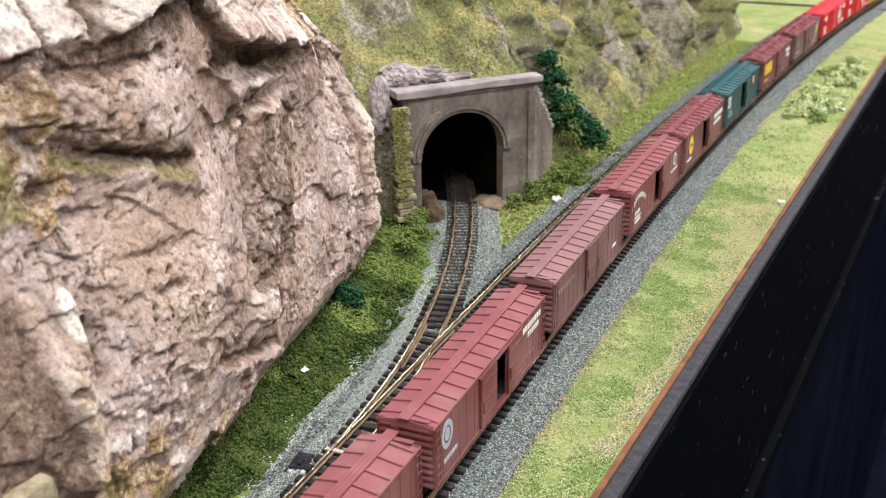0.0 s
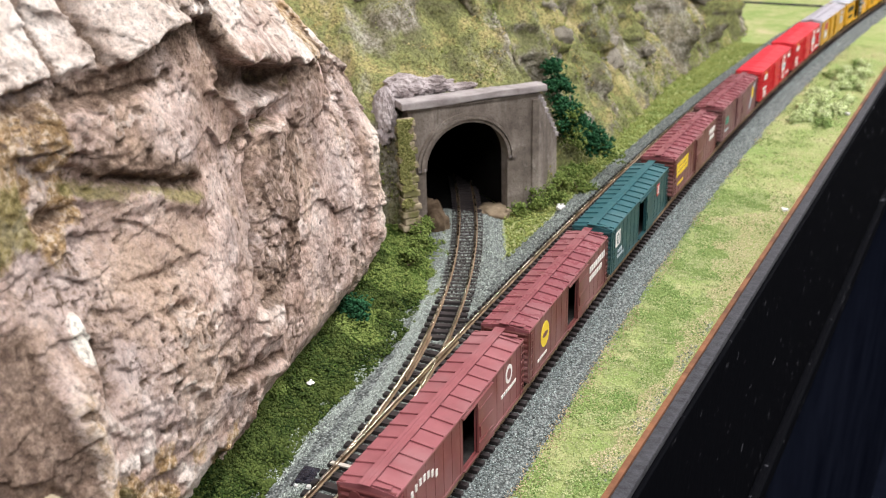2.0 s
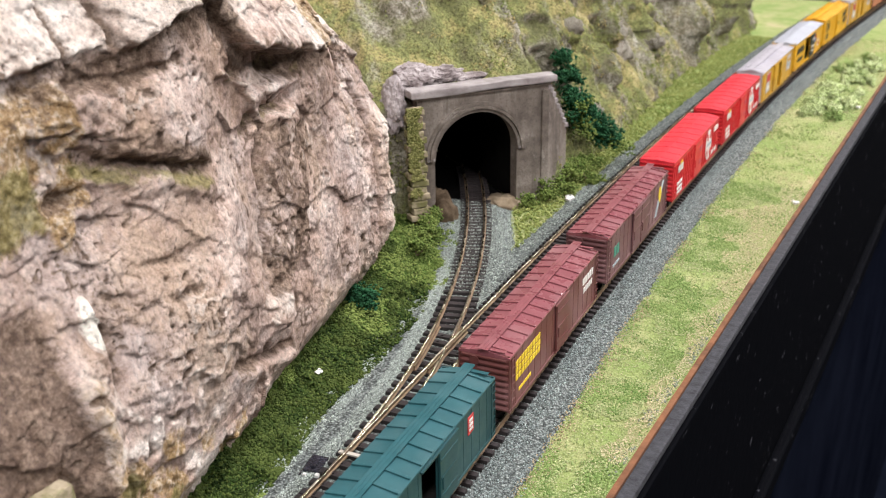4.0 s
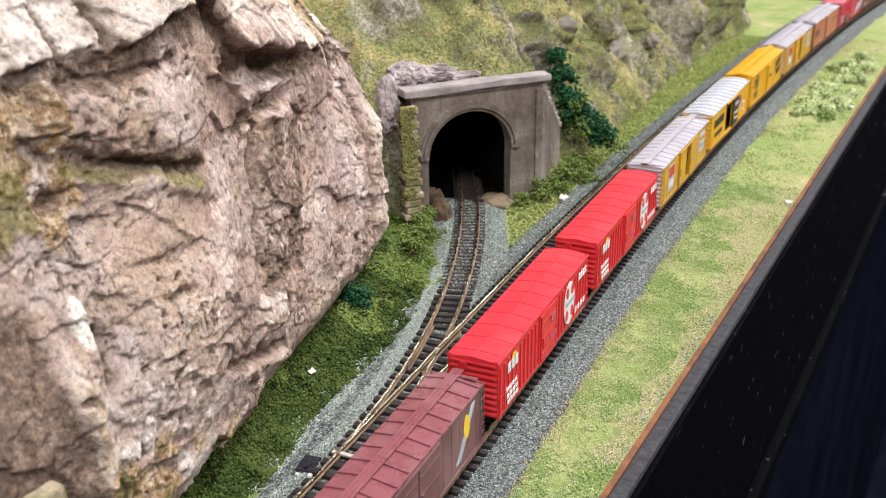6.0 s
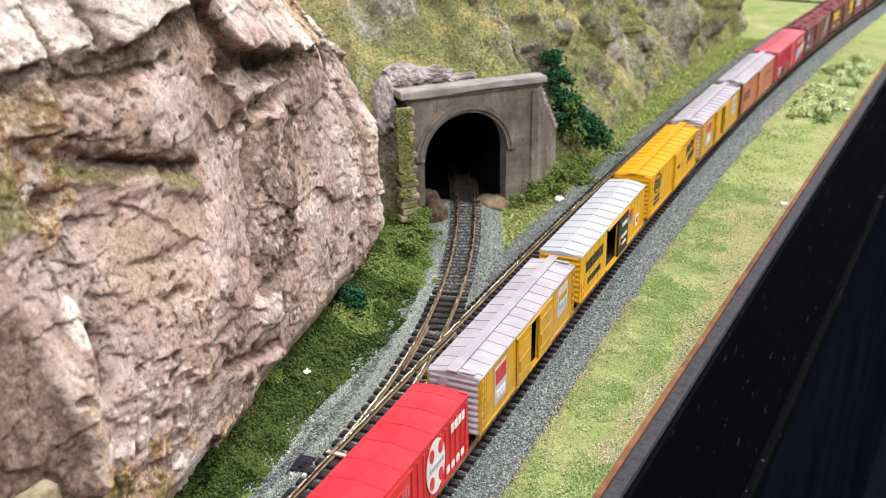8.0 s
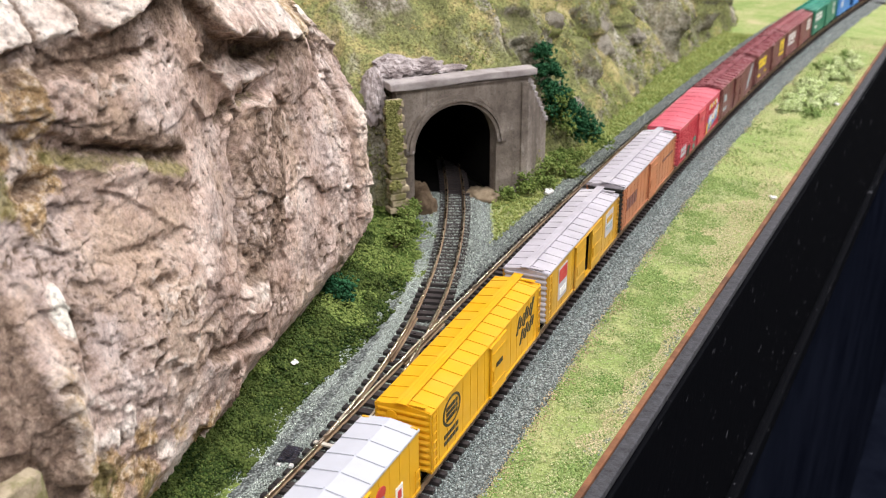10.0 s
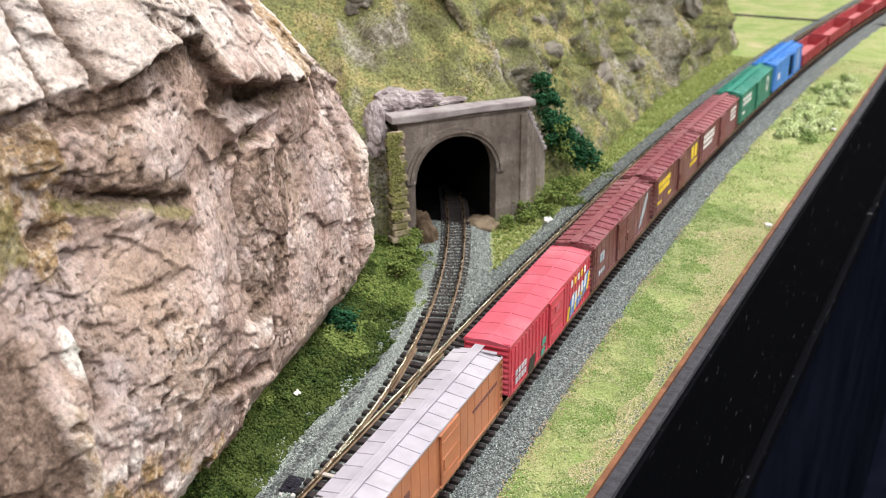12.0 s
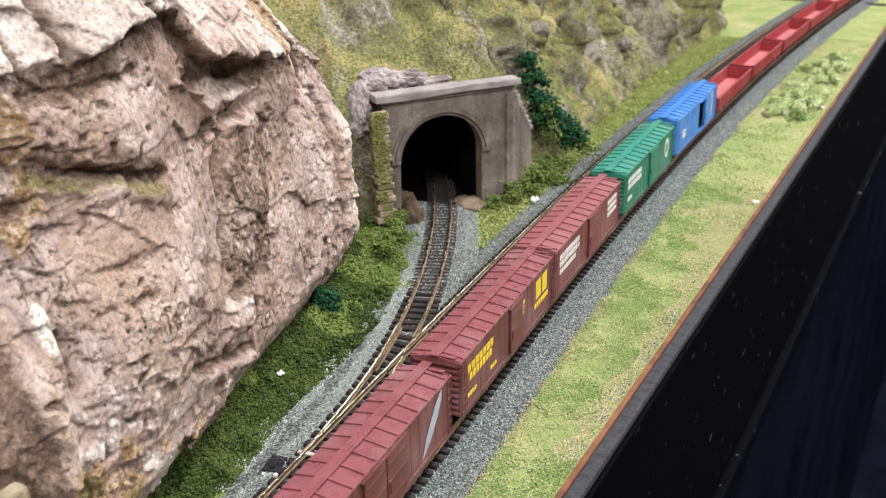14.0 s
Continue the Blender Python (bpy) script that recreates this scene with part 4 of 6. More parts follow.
def ladder(car, sd, y, mat, high):
    bm = bmesh.new()
    for dy in (-0.0013, 0.0013):
        block(0.00025, 0.00025, high, sd * (HALF + 0.0005), y + dy, SILL + 0.0005, 0, bm)
    k = max(2, round(high / 0.0026))
    for i in range(k):
        block(0.00025, 0.0029, 0.00025, sd * (HALF + 0.0006), y, SILL + 0.0012 + (high - 0.0015) * i / (k - 1), 0, bm)
    part("ladder", bm, mat, car)


def bar(car, y, z, w, h, mat, label="", skew=0.0, sd=1, out=0.00012, rows=1):
    """Plain bars that stand for lettering or an emblem on the car's side."""
    bm = bmesh.new()
    for r in range(rows):
        hh = h / (rows * 1.6 - 0.6)
        zz = z - h / 2 + r * hh * 1.6
        made = len(bm.verts)
        block(0.0002, w, hh, sd * (HALF + out), 0, zz, 0, bm)
        bm.verts.ensure_lookup_table()
        for v in bm.verts[made:]:
            v.co.y = y + v.co.y + skew * (v.co.z - z)
    return part("lettering", bm, mat, car, label)


def letters(car, y, z, w, h, count, mat, label="", slope=0.0, sd=1):
    """A line of plain bars in place of lettering."""
    bm = bmesh.new()
    for i in range(count):
        c = y + w * ((i + 0.5) / count - 0.5)
        block(0.0002, w / count * 0.74, h, sd * (HALF + 0.00012), c, z + slope * (c - y) - h / 2, 0, bm)
    return part("lettering", bm, mat, car, label)


def disc(car, y, z, ry, rz, mat, label="", out=0.00012, hole=0.0, sd=1):
    bm = bmesh.new()
    n = 28
    outer = [bm.verts.new((sd * (HALF + out), y + ry * math.cos(2 * math.pi * i / n), z + rz * math.sin(2 * math.pi * i / n))) for i in range(n)]
    back = [bm.verts.new((sd * (HALF + out - 0.0002), v.co.y, v.co.z)) for v in outer]
    if hole:
        inner = [bm.verts.new((sd * (HALF + out), y + (v.co.y - y) * hole, z + (v.co.z - z) * hole)) for v in outer]
        for i in range(n):
            bm.faces.new((outer[i], outer[(i + 1) % n], inner[(i + 1) % n], inner[i]))
    else:
        bm.faces.new(outer)
    for i in range(n):
        bm.faces.new((outer[i], outer[(i + 1) % n], back[(i + 1) % n], back[i]))
    bmesh.ops.recalc_face_normals(bm, faces=bm.faces)
    return part("emblem", bm, mat, car, label)


def box_body(car, paint_mat, inside, door, opening, length=BODY, posts=0):
    """Body shell with a real doorway on the seen side. door: (y of the leaf's middle, width) pairs; opening: (y0, y1) or None."""
    bm = bmesh.new()
    tall = EAVE - SILL
    t = 0.0006
    block(t, length, tall, -HALF + t / 2, 0, SILL, 0, bm)
    if opening:
        a, b = opening
        block(t, a + length / 2, tall, HALF - t / 2, (a - length / 2) / 2, SILL, 0, bm)
        block(t, length / 2 - b, tall, HALF - t / 2, (b + length / 2) / 2, SILL, 0, bm)
        block(t, b - a, 0.0010, HALF - t / 2, (a + b) / 2, SILL, 0, bm)
        block(t, b - a, 0.0009, HALF - t / 2, (a + b) / 2, EAVE - 0.0009, 0, bm)
    else:
        block(t, length, tall, HALF - t / 2, 0, SILL, 0, bm)
    block(2 * HALF - 2 * t, length - 0.001, 0.0008, 0, 0, SILL, 0, bm)
    if posts:
        for i in range(posts):
            y = -length / 2 + length * (i + 0.5) / posts
            if any(abs(y - d[0]) < d[1] / 2 + 0.0006 for d in door):
                continue
            for sd in (-1, 1):
                block(0.0005, 0.0008, tall - 0.003, sd * (HALF + 0.0002), y, SILL + 0.001, 0, bm)
    else:
        count = 16
        for i in range(1, count):
            y = -length / 2 + length * i / count
            if any(abs(y - d[0]) < d[1] / 2 + 0.001 for d in door) or (opening and opening[0] - 0.001 < y < opening[1] + 0.001):
                continue
            for sd in (-1, 1):
                block(0.00022, 0.00030, tall - 0.001, sd * HALF, y, SILL + 0.0005, 0, bm)
    for sd in (-1, 1):
        block(0.0004, length, 0.0009, sd * (HALF + 0.0001), 0, SILL - 0.0002, 0, bm)
    body = part("body", bm, paint_mat, car)
    bm = block(2 * HALF - 0.0014, length - 0.002, 0.0001, 0, 0, SILL + 0.0009)
    part("interior_floor", bm, inside, car)
    return body


def door_leaf(car, y, width, mat, ribs=3, out=0.0006, label=""):
    tall = EAVE - SILL - 0.0022
    bm = block(0.0007, width, tall, HALF + out, y, SILL + 0.0008, 0.0001)
    for i in range(ribs):
        block(0.0003, width - 0.0006, 0.0005, HALF + out + 0.0004, y, SILL + 0.0008 + tall * (i + 0.5) / ribs, 0, bm)
    leaf = part("door", bm, mat, car, label)
    part("latch", block(0.0004, 0.0005, 0.0040, HALF + out + 0.0006, y - width / 2 + 0.0012, SILL + 0.0060), mat, leaf)
    return leaf


def door_rails(car, y, width, mat):
    for z in (SILL + 0.0002, EAVE - 0.0014):
        part("door_track", block(0.0009, width, 0.0005, HALF + 0.0005, y, z), mat, car)


def boxcar(label, mat, roof_mat, roof="ribbed", doors=(), opening=None, posts=0, end_mat=None, walk_mat=None, tall_ladder=True, door_mat=None):
    car = tagged(new("boxcar"), label, "boxcar", "cars of the freight train")
    box_body(car, mat, IRON, doors, opening, posts=posts)
    # roofs in the side's own hue carry ceiling light in a lighter paint
    part("roof", roof_mesh(BODY, roof), roof_mat, car, "" if roof_mat is mat else "lighter roof, pale metal on some cars, painted-in sheen on others")
    for e in (-1, 1):
        part("end_wall", end_mesh(BODY, e), end_mat or mat, car)
    if roof in ("ribbed", "low"):
        bm = bmesh.new()
        for k in (-1, 0, 1):
            block(0.00115, BODY + 0.003, 0.0003, k * 0.00122, 0, EAVE + 0.0022, 0, bm)
        part("running_board", bm, walk_mat or roof_mat, car)
        for e in (-1, 1):
            part("cross_walk", block(0.006, 0.0016, 0.0003, 0.0042, e * (BODY / 2 - 0.001), EAVE + 0.0014), walk_mat or roof_mat, car)
    bm = bmesh.new()
    bmesh.ops.create_cone(bm, cap_ends=True, segments=14, radius1=0.0017, radius2=0.0017, depth=0.0004, matrix=Matrix.Translation((-0.0030, -BODY / 2 - 0.0014, EAVE - 0.0022)) @ Matrix.Rotation(math.pi / 2, 4, "X"))
    block(0.0004, 0.0014, 0.0004, -0.0030, -BODY / 2 - 0.0008, EAVE - 0.0024, 0, bm)
    part("brake_wheel", bm, end_mat or mat, car)
    for y, w in doors:
        door_leaf(car, y, w, door_mat or mat)
    if doors:
        ys = [d[0] - d[1] / 2 for d in doors] + [d[0] + d[1] / 2 for d in doors] + (list(opening) if opening else [])
        door_rails(car, (min(ys) + max(ys)) / 2, max(ys) - min(ys) + 0.002, door_mat or mat)
    for e in (-1, 1):
        for sd in (-1, 1):
            ladder(car, sd, e * (BODY / 2 - 0.0020), mat, EAVE - SILL - 0.001 if tall_ladder else 0.008)
    running_gear(car)
    return car


def gondola(label, mat, inside):
    car = tagged(new("gondola"), label, "gondola", "cars of the freight train")
    top = 0.0150
    bm = bmesh.new()
    t = 0.0007
    for sd in (-1, 1):
        block(t, BODY, top - SILL, sd * (HALF - t / 2), 0, SILL, 0, bm)
        block(0.0012, BODY, 0.0007, sd * HALF, 0, top - 0.0004, 0, bm)
        for i in range(13):
            block(0.0006, 0.0008, top - SILL - 0.001, sd * (HALF + 0.0002), -BODY / 2 + 0.002 + (BODY - 0.004) * i / 12, SILL, 0, bm)
    for e in (-1, 1):
        block(2 * HALF, t, top - SILL, 0, e * (BODY / 2 - t / 2), SILL, 0, bm)
        block(2 * HALF, 0.0011, 0.0007, 0, e * BODY / 2, top - 0.0004, 0, bm)
    part("body", bm, mat, car)
    part("floor_deck", block(2 * HALF - 0.001, BODY - 0.001, 0.0008, 0, 0, SILL), inside, car)
    running_gear(car)
    return car


# paints
def red_brown(name, r, g, b, rough=0.5):
    return paint(name, (r, g, b), rough, (0.44, 0.27, 0.28), 0.45)


# roof paints are the side paints lightened for the ceiling light on top
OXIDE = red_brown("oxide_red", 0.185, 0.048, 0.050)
OXIDE_ROOF_LIT = red_brown("oxide_red_lit_roof", 0.32, 0.108, 0.122, 0.38)
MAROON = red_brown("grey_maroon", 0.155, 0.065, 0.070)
MAROON_ROOF_LIT = red_brown("grey_maroon_lit_roof", 0.32, 0.17, 0.185, 0.40)
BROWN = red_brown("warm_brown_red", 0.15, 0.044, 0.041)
BROWN_ROOF_LIT = red_brown("brown_red_lit_roof", 0.28, 0.092, 0.108, 0.26)
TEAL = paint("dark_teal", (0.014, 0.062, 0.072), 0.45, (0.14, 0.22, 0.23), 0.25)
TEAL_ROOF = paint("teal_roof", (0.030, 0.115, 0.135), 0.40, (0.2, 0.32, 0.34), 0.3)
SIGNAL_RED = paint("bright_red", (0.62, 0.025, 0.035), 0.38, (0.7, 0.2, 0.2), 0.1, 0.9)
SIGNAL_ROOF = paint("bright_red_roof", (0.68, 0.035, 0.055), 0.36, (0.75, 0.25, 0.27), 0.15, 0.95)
AMBER = paint("amber_yellow", (0.62, 0.33, 0.02), 0.45, (0.5, 0.4, 0.25), 0.3)
CHROME_YELLOW = paint("chrome_yellow", (0.70, 0.365, 0.008), 0.42, (0.75, 0.5, 0.2), 0.1, 0.93)
LILAC = paint("lilac_grey_metal", (0.48, 0.45, 0.51), 0.40, (0.74, 0.71, 0.73), 0.45)
WHITE = paint("bright_white_roof", (0.51, 0.52, 0.59), 0.4, (0.55, 0.55, 0.61), 0.2, 0.9)
ORANGE = paint("faded_orange", (0.50, 0.185, 0.090), 0.5, (0.55, 0.35, 0.25), 0.3)
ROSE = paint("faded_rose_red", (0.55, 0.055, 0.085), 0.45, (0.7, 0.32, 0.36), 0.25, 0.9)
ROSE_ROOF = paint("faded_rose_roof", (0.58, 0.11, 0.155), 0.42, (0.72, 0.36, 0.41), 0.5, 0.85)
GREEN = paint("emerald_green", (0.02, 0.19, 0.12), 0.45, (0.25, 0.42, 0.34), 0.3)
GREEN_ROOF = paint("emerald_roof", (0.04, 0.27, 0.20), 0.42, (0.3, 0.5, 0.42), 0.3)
BLUE = paint("bright_blue", (0.06, 0.24, 0.66), 0.42, (0.3, 0.45, 0.7), 0.2)
GON_RED = paint("gondola_red", (0.36, 0.035, 0.045), 0.5, (0.6, 0.3, 0.3), 0.25)
GON_FLOOR = paint("gondola_floor_red", (0.50, 0.14, 0.15), 0.6, (0.6, 0.35, 0.33), 0.3)


def one_door(open_at=0.003, leaf=0.012):
    """A leaf slid towards the far end, leaving the doorway open."""
    return dict(doors=((open_at + 0.0112, leaf),), opening=(open_at - 0.005, open_at + 0.0052))


def train():
    cars = []
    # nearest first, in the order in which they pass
    c = boxcar("oxide-red boxcar with ribbed roof and running board", OXIDE, OXIDE_ROOF_LIT, doors=((0.0, 0.012),))
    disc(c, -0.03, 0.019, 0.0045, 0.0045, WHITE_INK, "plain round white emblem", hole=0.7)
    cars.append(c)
    c = boxcar("oxide-red boxcar with one door slid open", OXIDE, OXIDE_ROOF_LIT, doors=((-0.0075, 0.013), (0.0165, 0.013)), opening=(-0.001, 0.010))
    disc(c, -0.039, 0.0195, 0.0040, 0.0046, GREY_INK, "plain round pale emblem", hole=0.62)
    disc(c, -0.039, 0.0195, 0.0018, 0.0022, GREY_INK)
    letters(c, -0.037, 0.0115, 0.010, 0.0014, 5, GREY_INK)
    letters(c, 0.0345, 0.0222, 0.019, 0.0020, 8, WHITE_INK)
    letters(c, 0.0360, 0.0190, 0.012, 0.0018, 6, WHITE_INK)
    letters(c, 0.0310, 0.0110, 0.012, 0.0010, 6, OXIDE_ROOF_LIT)
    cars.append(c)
    c = boxcar("dull grey-maroon boxcar with closed wide doors", MAROON, MAROON_ROOF_LIT, doors=((-0.002, 0.013), (0.0118, 0.013)))
    letters(c, -0.033, 0.020, 0.020, 0.0016, 9, MAROON_ROOF_LIT)
    letters(c, 0.034, 0.0115, 0.006, 0.0012, 3, WHITE_INK)
    cars.append(c)
    c = boxcar("red-brown boxcar with arched white lettering and open door", OXIDE, OXIDE_ROOF_LIT, **one_door(0.001))
    for i in range(9):
        k = (i - 4) / 4
        letters(c, -0.034 + 0.0105 * k, 0.0215 - 0.0036 * k * k, 0.0018, 0.0022, 1, WHITE_INK)
    letters(c, -0.036, 0.0140, 0.008, 0.0015, 3, WHITE_INK)
    for z in (0.0115, 0.0095):
        letters(c, -0.035, z, 0.010, 0.0011, 5, WHITE_INK)
    disc(c, 0.035, 0.0200, 0.0030, 0.0034, WHITE_INK, "plain round white emblem", hole=0.6)
    letters(c, 0.0345, 0.0145, 0.014, 0.0012, 7, WHITE_INK)
    cars.append(c)
    c = boxcar("brown-red boxcar with a round yellow emblem", BROWN, BROWN_ROOF_LIT, **one_door(0.001))
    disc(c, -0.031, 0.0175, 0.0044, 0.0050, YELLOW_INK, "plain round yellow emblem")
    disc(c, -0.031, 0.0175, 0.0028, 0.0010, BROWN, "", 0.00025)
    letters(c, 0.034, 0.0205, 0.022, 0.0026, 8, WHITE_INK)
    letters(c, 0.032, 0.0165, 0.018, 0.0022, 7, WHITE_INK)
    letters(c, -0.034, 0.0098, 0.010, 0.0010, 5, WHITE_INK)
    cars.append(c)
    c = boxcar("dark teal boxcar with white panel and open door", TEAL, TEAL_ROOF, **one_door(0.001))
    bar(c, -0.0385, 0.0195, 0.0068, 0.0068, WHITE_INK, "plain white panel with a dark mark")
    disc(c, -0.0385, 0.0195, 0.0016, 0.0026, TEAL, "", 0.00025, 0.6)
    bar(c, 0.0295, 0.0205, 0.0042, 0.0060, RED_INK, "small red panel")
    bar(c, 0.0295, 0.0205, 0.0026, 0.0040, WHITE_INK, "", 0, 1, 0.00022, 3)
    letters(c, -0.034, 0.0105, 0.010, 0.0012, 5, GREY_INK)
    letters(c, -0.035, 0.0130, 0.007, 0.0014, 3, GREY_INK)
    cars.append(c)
    c = boxcar("brown-red boxcar with yellow lettering block", BROWN, BROWN_ROOF_LIT, doors=((0.0035, 0.013),))
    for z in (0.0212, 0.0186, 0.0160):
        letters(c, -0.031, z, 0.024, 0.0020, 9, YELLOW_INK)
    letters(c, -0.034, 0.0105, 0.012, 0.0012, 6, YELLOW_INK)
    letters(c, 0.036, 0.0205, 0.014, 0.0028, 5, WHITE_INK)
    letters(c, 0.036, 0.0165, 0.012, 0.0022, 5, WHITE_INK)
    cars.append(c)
    c = boxcar("dull brown-red boxcar with diagonal grey and yellow emblem", MAROON, BROWN_ROOF_LIT, doors=((-0.006, 0.012), (0.0075, 0.013)))
    bar(c, 0.0345, 0.0165, 0.0030, 0.0150, GREY_INK, "diagonal grey stripe", 0.75)
    disc(c, 0.0350, 0.0185, 0.0022, 0.0040, YELLOW_INK, "plain yellow emblem", 0.0003)
    letters(c, -0.035, 0.0165, 0.008, 0.0045, 2, GREEN_ROOF)
    letters(c, -0.035, 0.0105, 0.010, 0.0012, 4, GREY_INK)
    cars.append(c)
    for k in range(2):
        c = boxcar("bright red plug-door boxcar with round white emblem", SIGNAL_RED, SIGNAL_ROOF, roof="smooth", doors=((-0.001, 0.015),), posts=26, tall_ladder=False)
        disc(c, 0.0240, 0.0162, 0.0062, 0.0088, WHITE_INK, "round white emblem with a plain red cross", 0.0006)
        for dy, dz, ry, rz in ((-0.0030, 0.0046, 0.0014, 0.0022), (0.0030, 0.0046, 0.0014, 0.0022), (-0.0030, -0.0046, 0.0014, 0.0022), (0.0030, -0.0046, 0.0014, 0.0022)):
            disc(c, 0.0240 + dy, 0.0165 + dz, ry, rz, SIGNAL_RED, "", 0.0008)
        letters(c, 0.0240, 0.0168, 0.0096, 0.0013, 7, GREY_INK).location.x = 0.0008
        letters(c, 0.0395, 0.0222, 0.0105, 0.0028, 4, WHITE_INK).location.x = 0.0005
        for i in range(4):
            b = bar(c, 0.0325 + i * 0.0035, 0.0095, 0.0022, 0.0022, WHITE_INK, "", 0, 1, 0.0005)
        letters(c, -0.0365, 0.0210, 0.0100, 0.0036, 3, WHITE_INK, "plain white and yellow emblem").location.x = 0.0005
        bar(c, -0.0350, 0.0236, 0.0034, 0.0012, YELLOW_INK, "", 0.4, 1, 0.0005)
        for i, z in enumerate((0.0135, 0.0108, 0.0084)):
            letters(c, -0.0375 + 0.0006 * i, z, 0.0105, 0.0015, 4, WHITE_INK).location.x = 0.0005
        letters(c, 0.0030, 0.0205, 0.0048, 0.0026, 3, ROSE_ROOF).location.x = 0.0012
        letters(c, 0.0030, 0.0130, 0.0060, 0.0020, 3, ROSE_ROOF).location.x = 0.0012
        cars.append(c)

    def lilac_roofed(label):
        c = boxcar(label, AMBER, LILAC, roof="low", end_mat=LILAC, doors=((-0.009, 0.0125), (0.0125, 0.0125)), opening=(-0.0026, 0.0062), walk_mat=LILAC)
        bar(c, -0.0300, 0.0165, 0.0105, 0.0135, LILAC, "pale printed panel", 0, 1, 0.0001)
        bar(c, -0.0300, 0.0198, 0.0094, 0.0056, RED_INK, "red half of the panel", 0, 1, 0.0002)
        letters(c, -0.0300, 0.0130, 0.0080, 0.0026, 3, WHITE_INK).location.x = 0.0002
        bar(c, 0.0345, 0.0180, 0.0118, 0.0110, LILAC, "pale printed panel", 0, 1, 0.0001)
        letters(c, 0.0345, 0.0200, 0.0090, 0.0022, 5, AMBER).location.x = 0.0002
        letters(c, 0.0345, 0.0165, 0.0090, 0.0022, 5, GREY_INK).location.x = 0.0002
        return c
    cars.append(lilac_roofed("amber boxcar with lilac-grey roof and ends"))
    c = boxcar("yellow boxcar with white roof and open black doors", CHROME_YELLOW, WHITE, roof="panel", doors=((0.0100, 0.0150),), opening=(-0.0125, 0.0030), door_mat=CHROME_YELLOW, tall_ladder=False)
    for o in c.children:
        if o.name.startswith("door") and "track" not in o.name:
            o.data.materials[0] = BLACK_INK
            tagged(o, "black sliding door with pale marks")
    letters(c, 0.0100, 0.0205, 0.0080, 0.0016, 4, WHITE_INK).location.x = 0.0012
    letters(c, 0.0100, 0.0150, 0.0090, 0.0014, 5, WHITE_INK).location.x = 0.0012
    letters(c, 0.0100, 0.0115, 0.0070, 0.0012, 4, WHITE_INK).location.x = 0.0012
    letters(c, -0.0300, 0.0190, 0.0240, 0.0046, 7, BLACK_INK)
    letters(c, -0.0300, 0.0120, 0.0180, 0.0026, 6, BLACK_INK)
    disc(c, 0.0250, 0.0200, 0.0028, 0.0020, RED_INK, "plain red and blue emblem", 0.0002)
    disc(c, 0.0245, 0.0172, 0.0026, 0.0018, BLUE_INK, "", 0.0002)
    bar(c, 0.0355, 0.0130, 0.0042, 0.0056, WHITE_INK, "small white panel")
    bar(c, 0.0355, 0.0130, 0.0022, 0.0030, RED_INK, "", 0, 1, 0.0002)
    cars.append(c)
    c = boxcar("chrome-yellow boxcar with black emblem and closed doors", CHROME_YELLOW, CHROME_YELLOW, roof="low", doors=((0.0045, 0.0125),))
    disc(c, -0.0330, 0.0195, 0.0066, 0.0050, BLACK_INK, "plain black badge outline", 0.00015, 0.84)
    for z in (0.0212, 0.0194, 0.0176):
        letters(c, -0.0330, z, 0.0085, 0.0012, 5, BLACK_INK)
    for z in (0.0125, 0.0102):
        letters(c, -0.0335, z, 0.0110, 0.0013, 5, BLACK_INK)
    for i in range(7):
        bar(c, 0.0255 + i * 0.0024, 0.0200 + 0.00025 * i, 0.0010 if i % 3 else 0.0015, (0.0062, 0.0036, 0.0042)[i % 3], BLACK_INK, "slanted black stroke of the lettering", 0.45)
    for i in range(6):
        bar(c, 0.0290 + i * 0.0024, 0.0142 + 0.00025 * i, 0.0010 if i % 2 else 0.0014, (0.0052, 0.0034)[i % 2], BLACK_INK, "slanted black stroke of the lettering", 0.45)
    letters(c, 0.0045, 0.0170, 0.0060, 0.0016, 3, BLACK_INK).location.x = 0.0011
    cars.append(c)
    cars.append(lilac_roofed("amber boxcar with lilac-grey roof and part-open doors"))
    c = boxcar("faded orange boxcar with silvery white roof", ORANGE, LILAC, roof="low", end_mat=IRON, walk_mat=LILAC, doors=((0.002, 0.0125),))
    letters(c, -0.0340, 0.0160, 0.0180, 0.0058, 4, BROWN)
    letters(c, 0.0330, 0.0185, 0.0220, 0.0012, 9, BROWN)
    cars.append(c)
    c = boxcar("faded rose-red boxcar with a painted mural", ROSE, ROSE_ROOF, roof="smooth", doors=((0.0015, 0.0150),), posts=26, tall_ladder=False)
    for i in range(13):
        k = i / 12
        h = 0.0055 + 0.0035 * math.sin(k * 9.0)
        bar(c, 0.0185 + 0.0255 * k, 0.0072 + h / 2 + 0.004 * k, 0.0030, h, (YELLOW_INK, BLUE_INK, GREY_INK, BLUE_INK)[i % 4 if i not in (0, 12) else 0], "", 0.35, 1, 0.0006)
    for i in range(5):
        bar(c, 0.0225 + i * 0.0042, 0.0140 + 0.0006 * i, 0.0020, 0.0045, WHITE_INK, "white strokes of the mural", 0.2, 1, 0.0008)
    for i in range(5):
        bar(c, 0.0215 + i * 0.0044, 0.0222, 0.0022, 0.0028, YELLOW_INK if i % 2 else WHITE_INK, "", 0, 1, 0.0006)
    bar(c, -0.0130, 0.0100, 0.0040, 0.0065, GREEN_ROOF, "green strokes of the mural", 0.3, 1, 0.0006, 2)
    bar(c, -0.0260, 0.0090, 0.0060, 0.0055, BLACK_INK, "", 0.3, 1, 0.0006)
    for z in (0.0130, 0.0098):
        letters(c, -0.0380, z, 0.0120, 0.0022, 4, LILAC).location.x = 0.0005
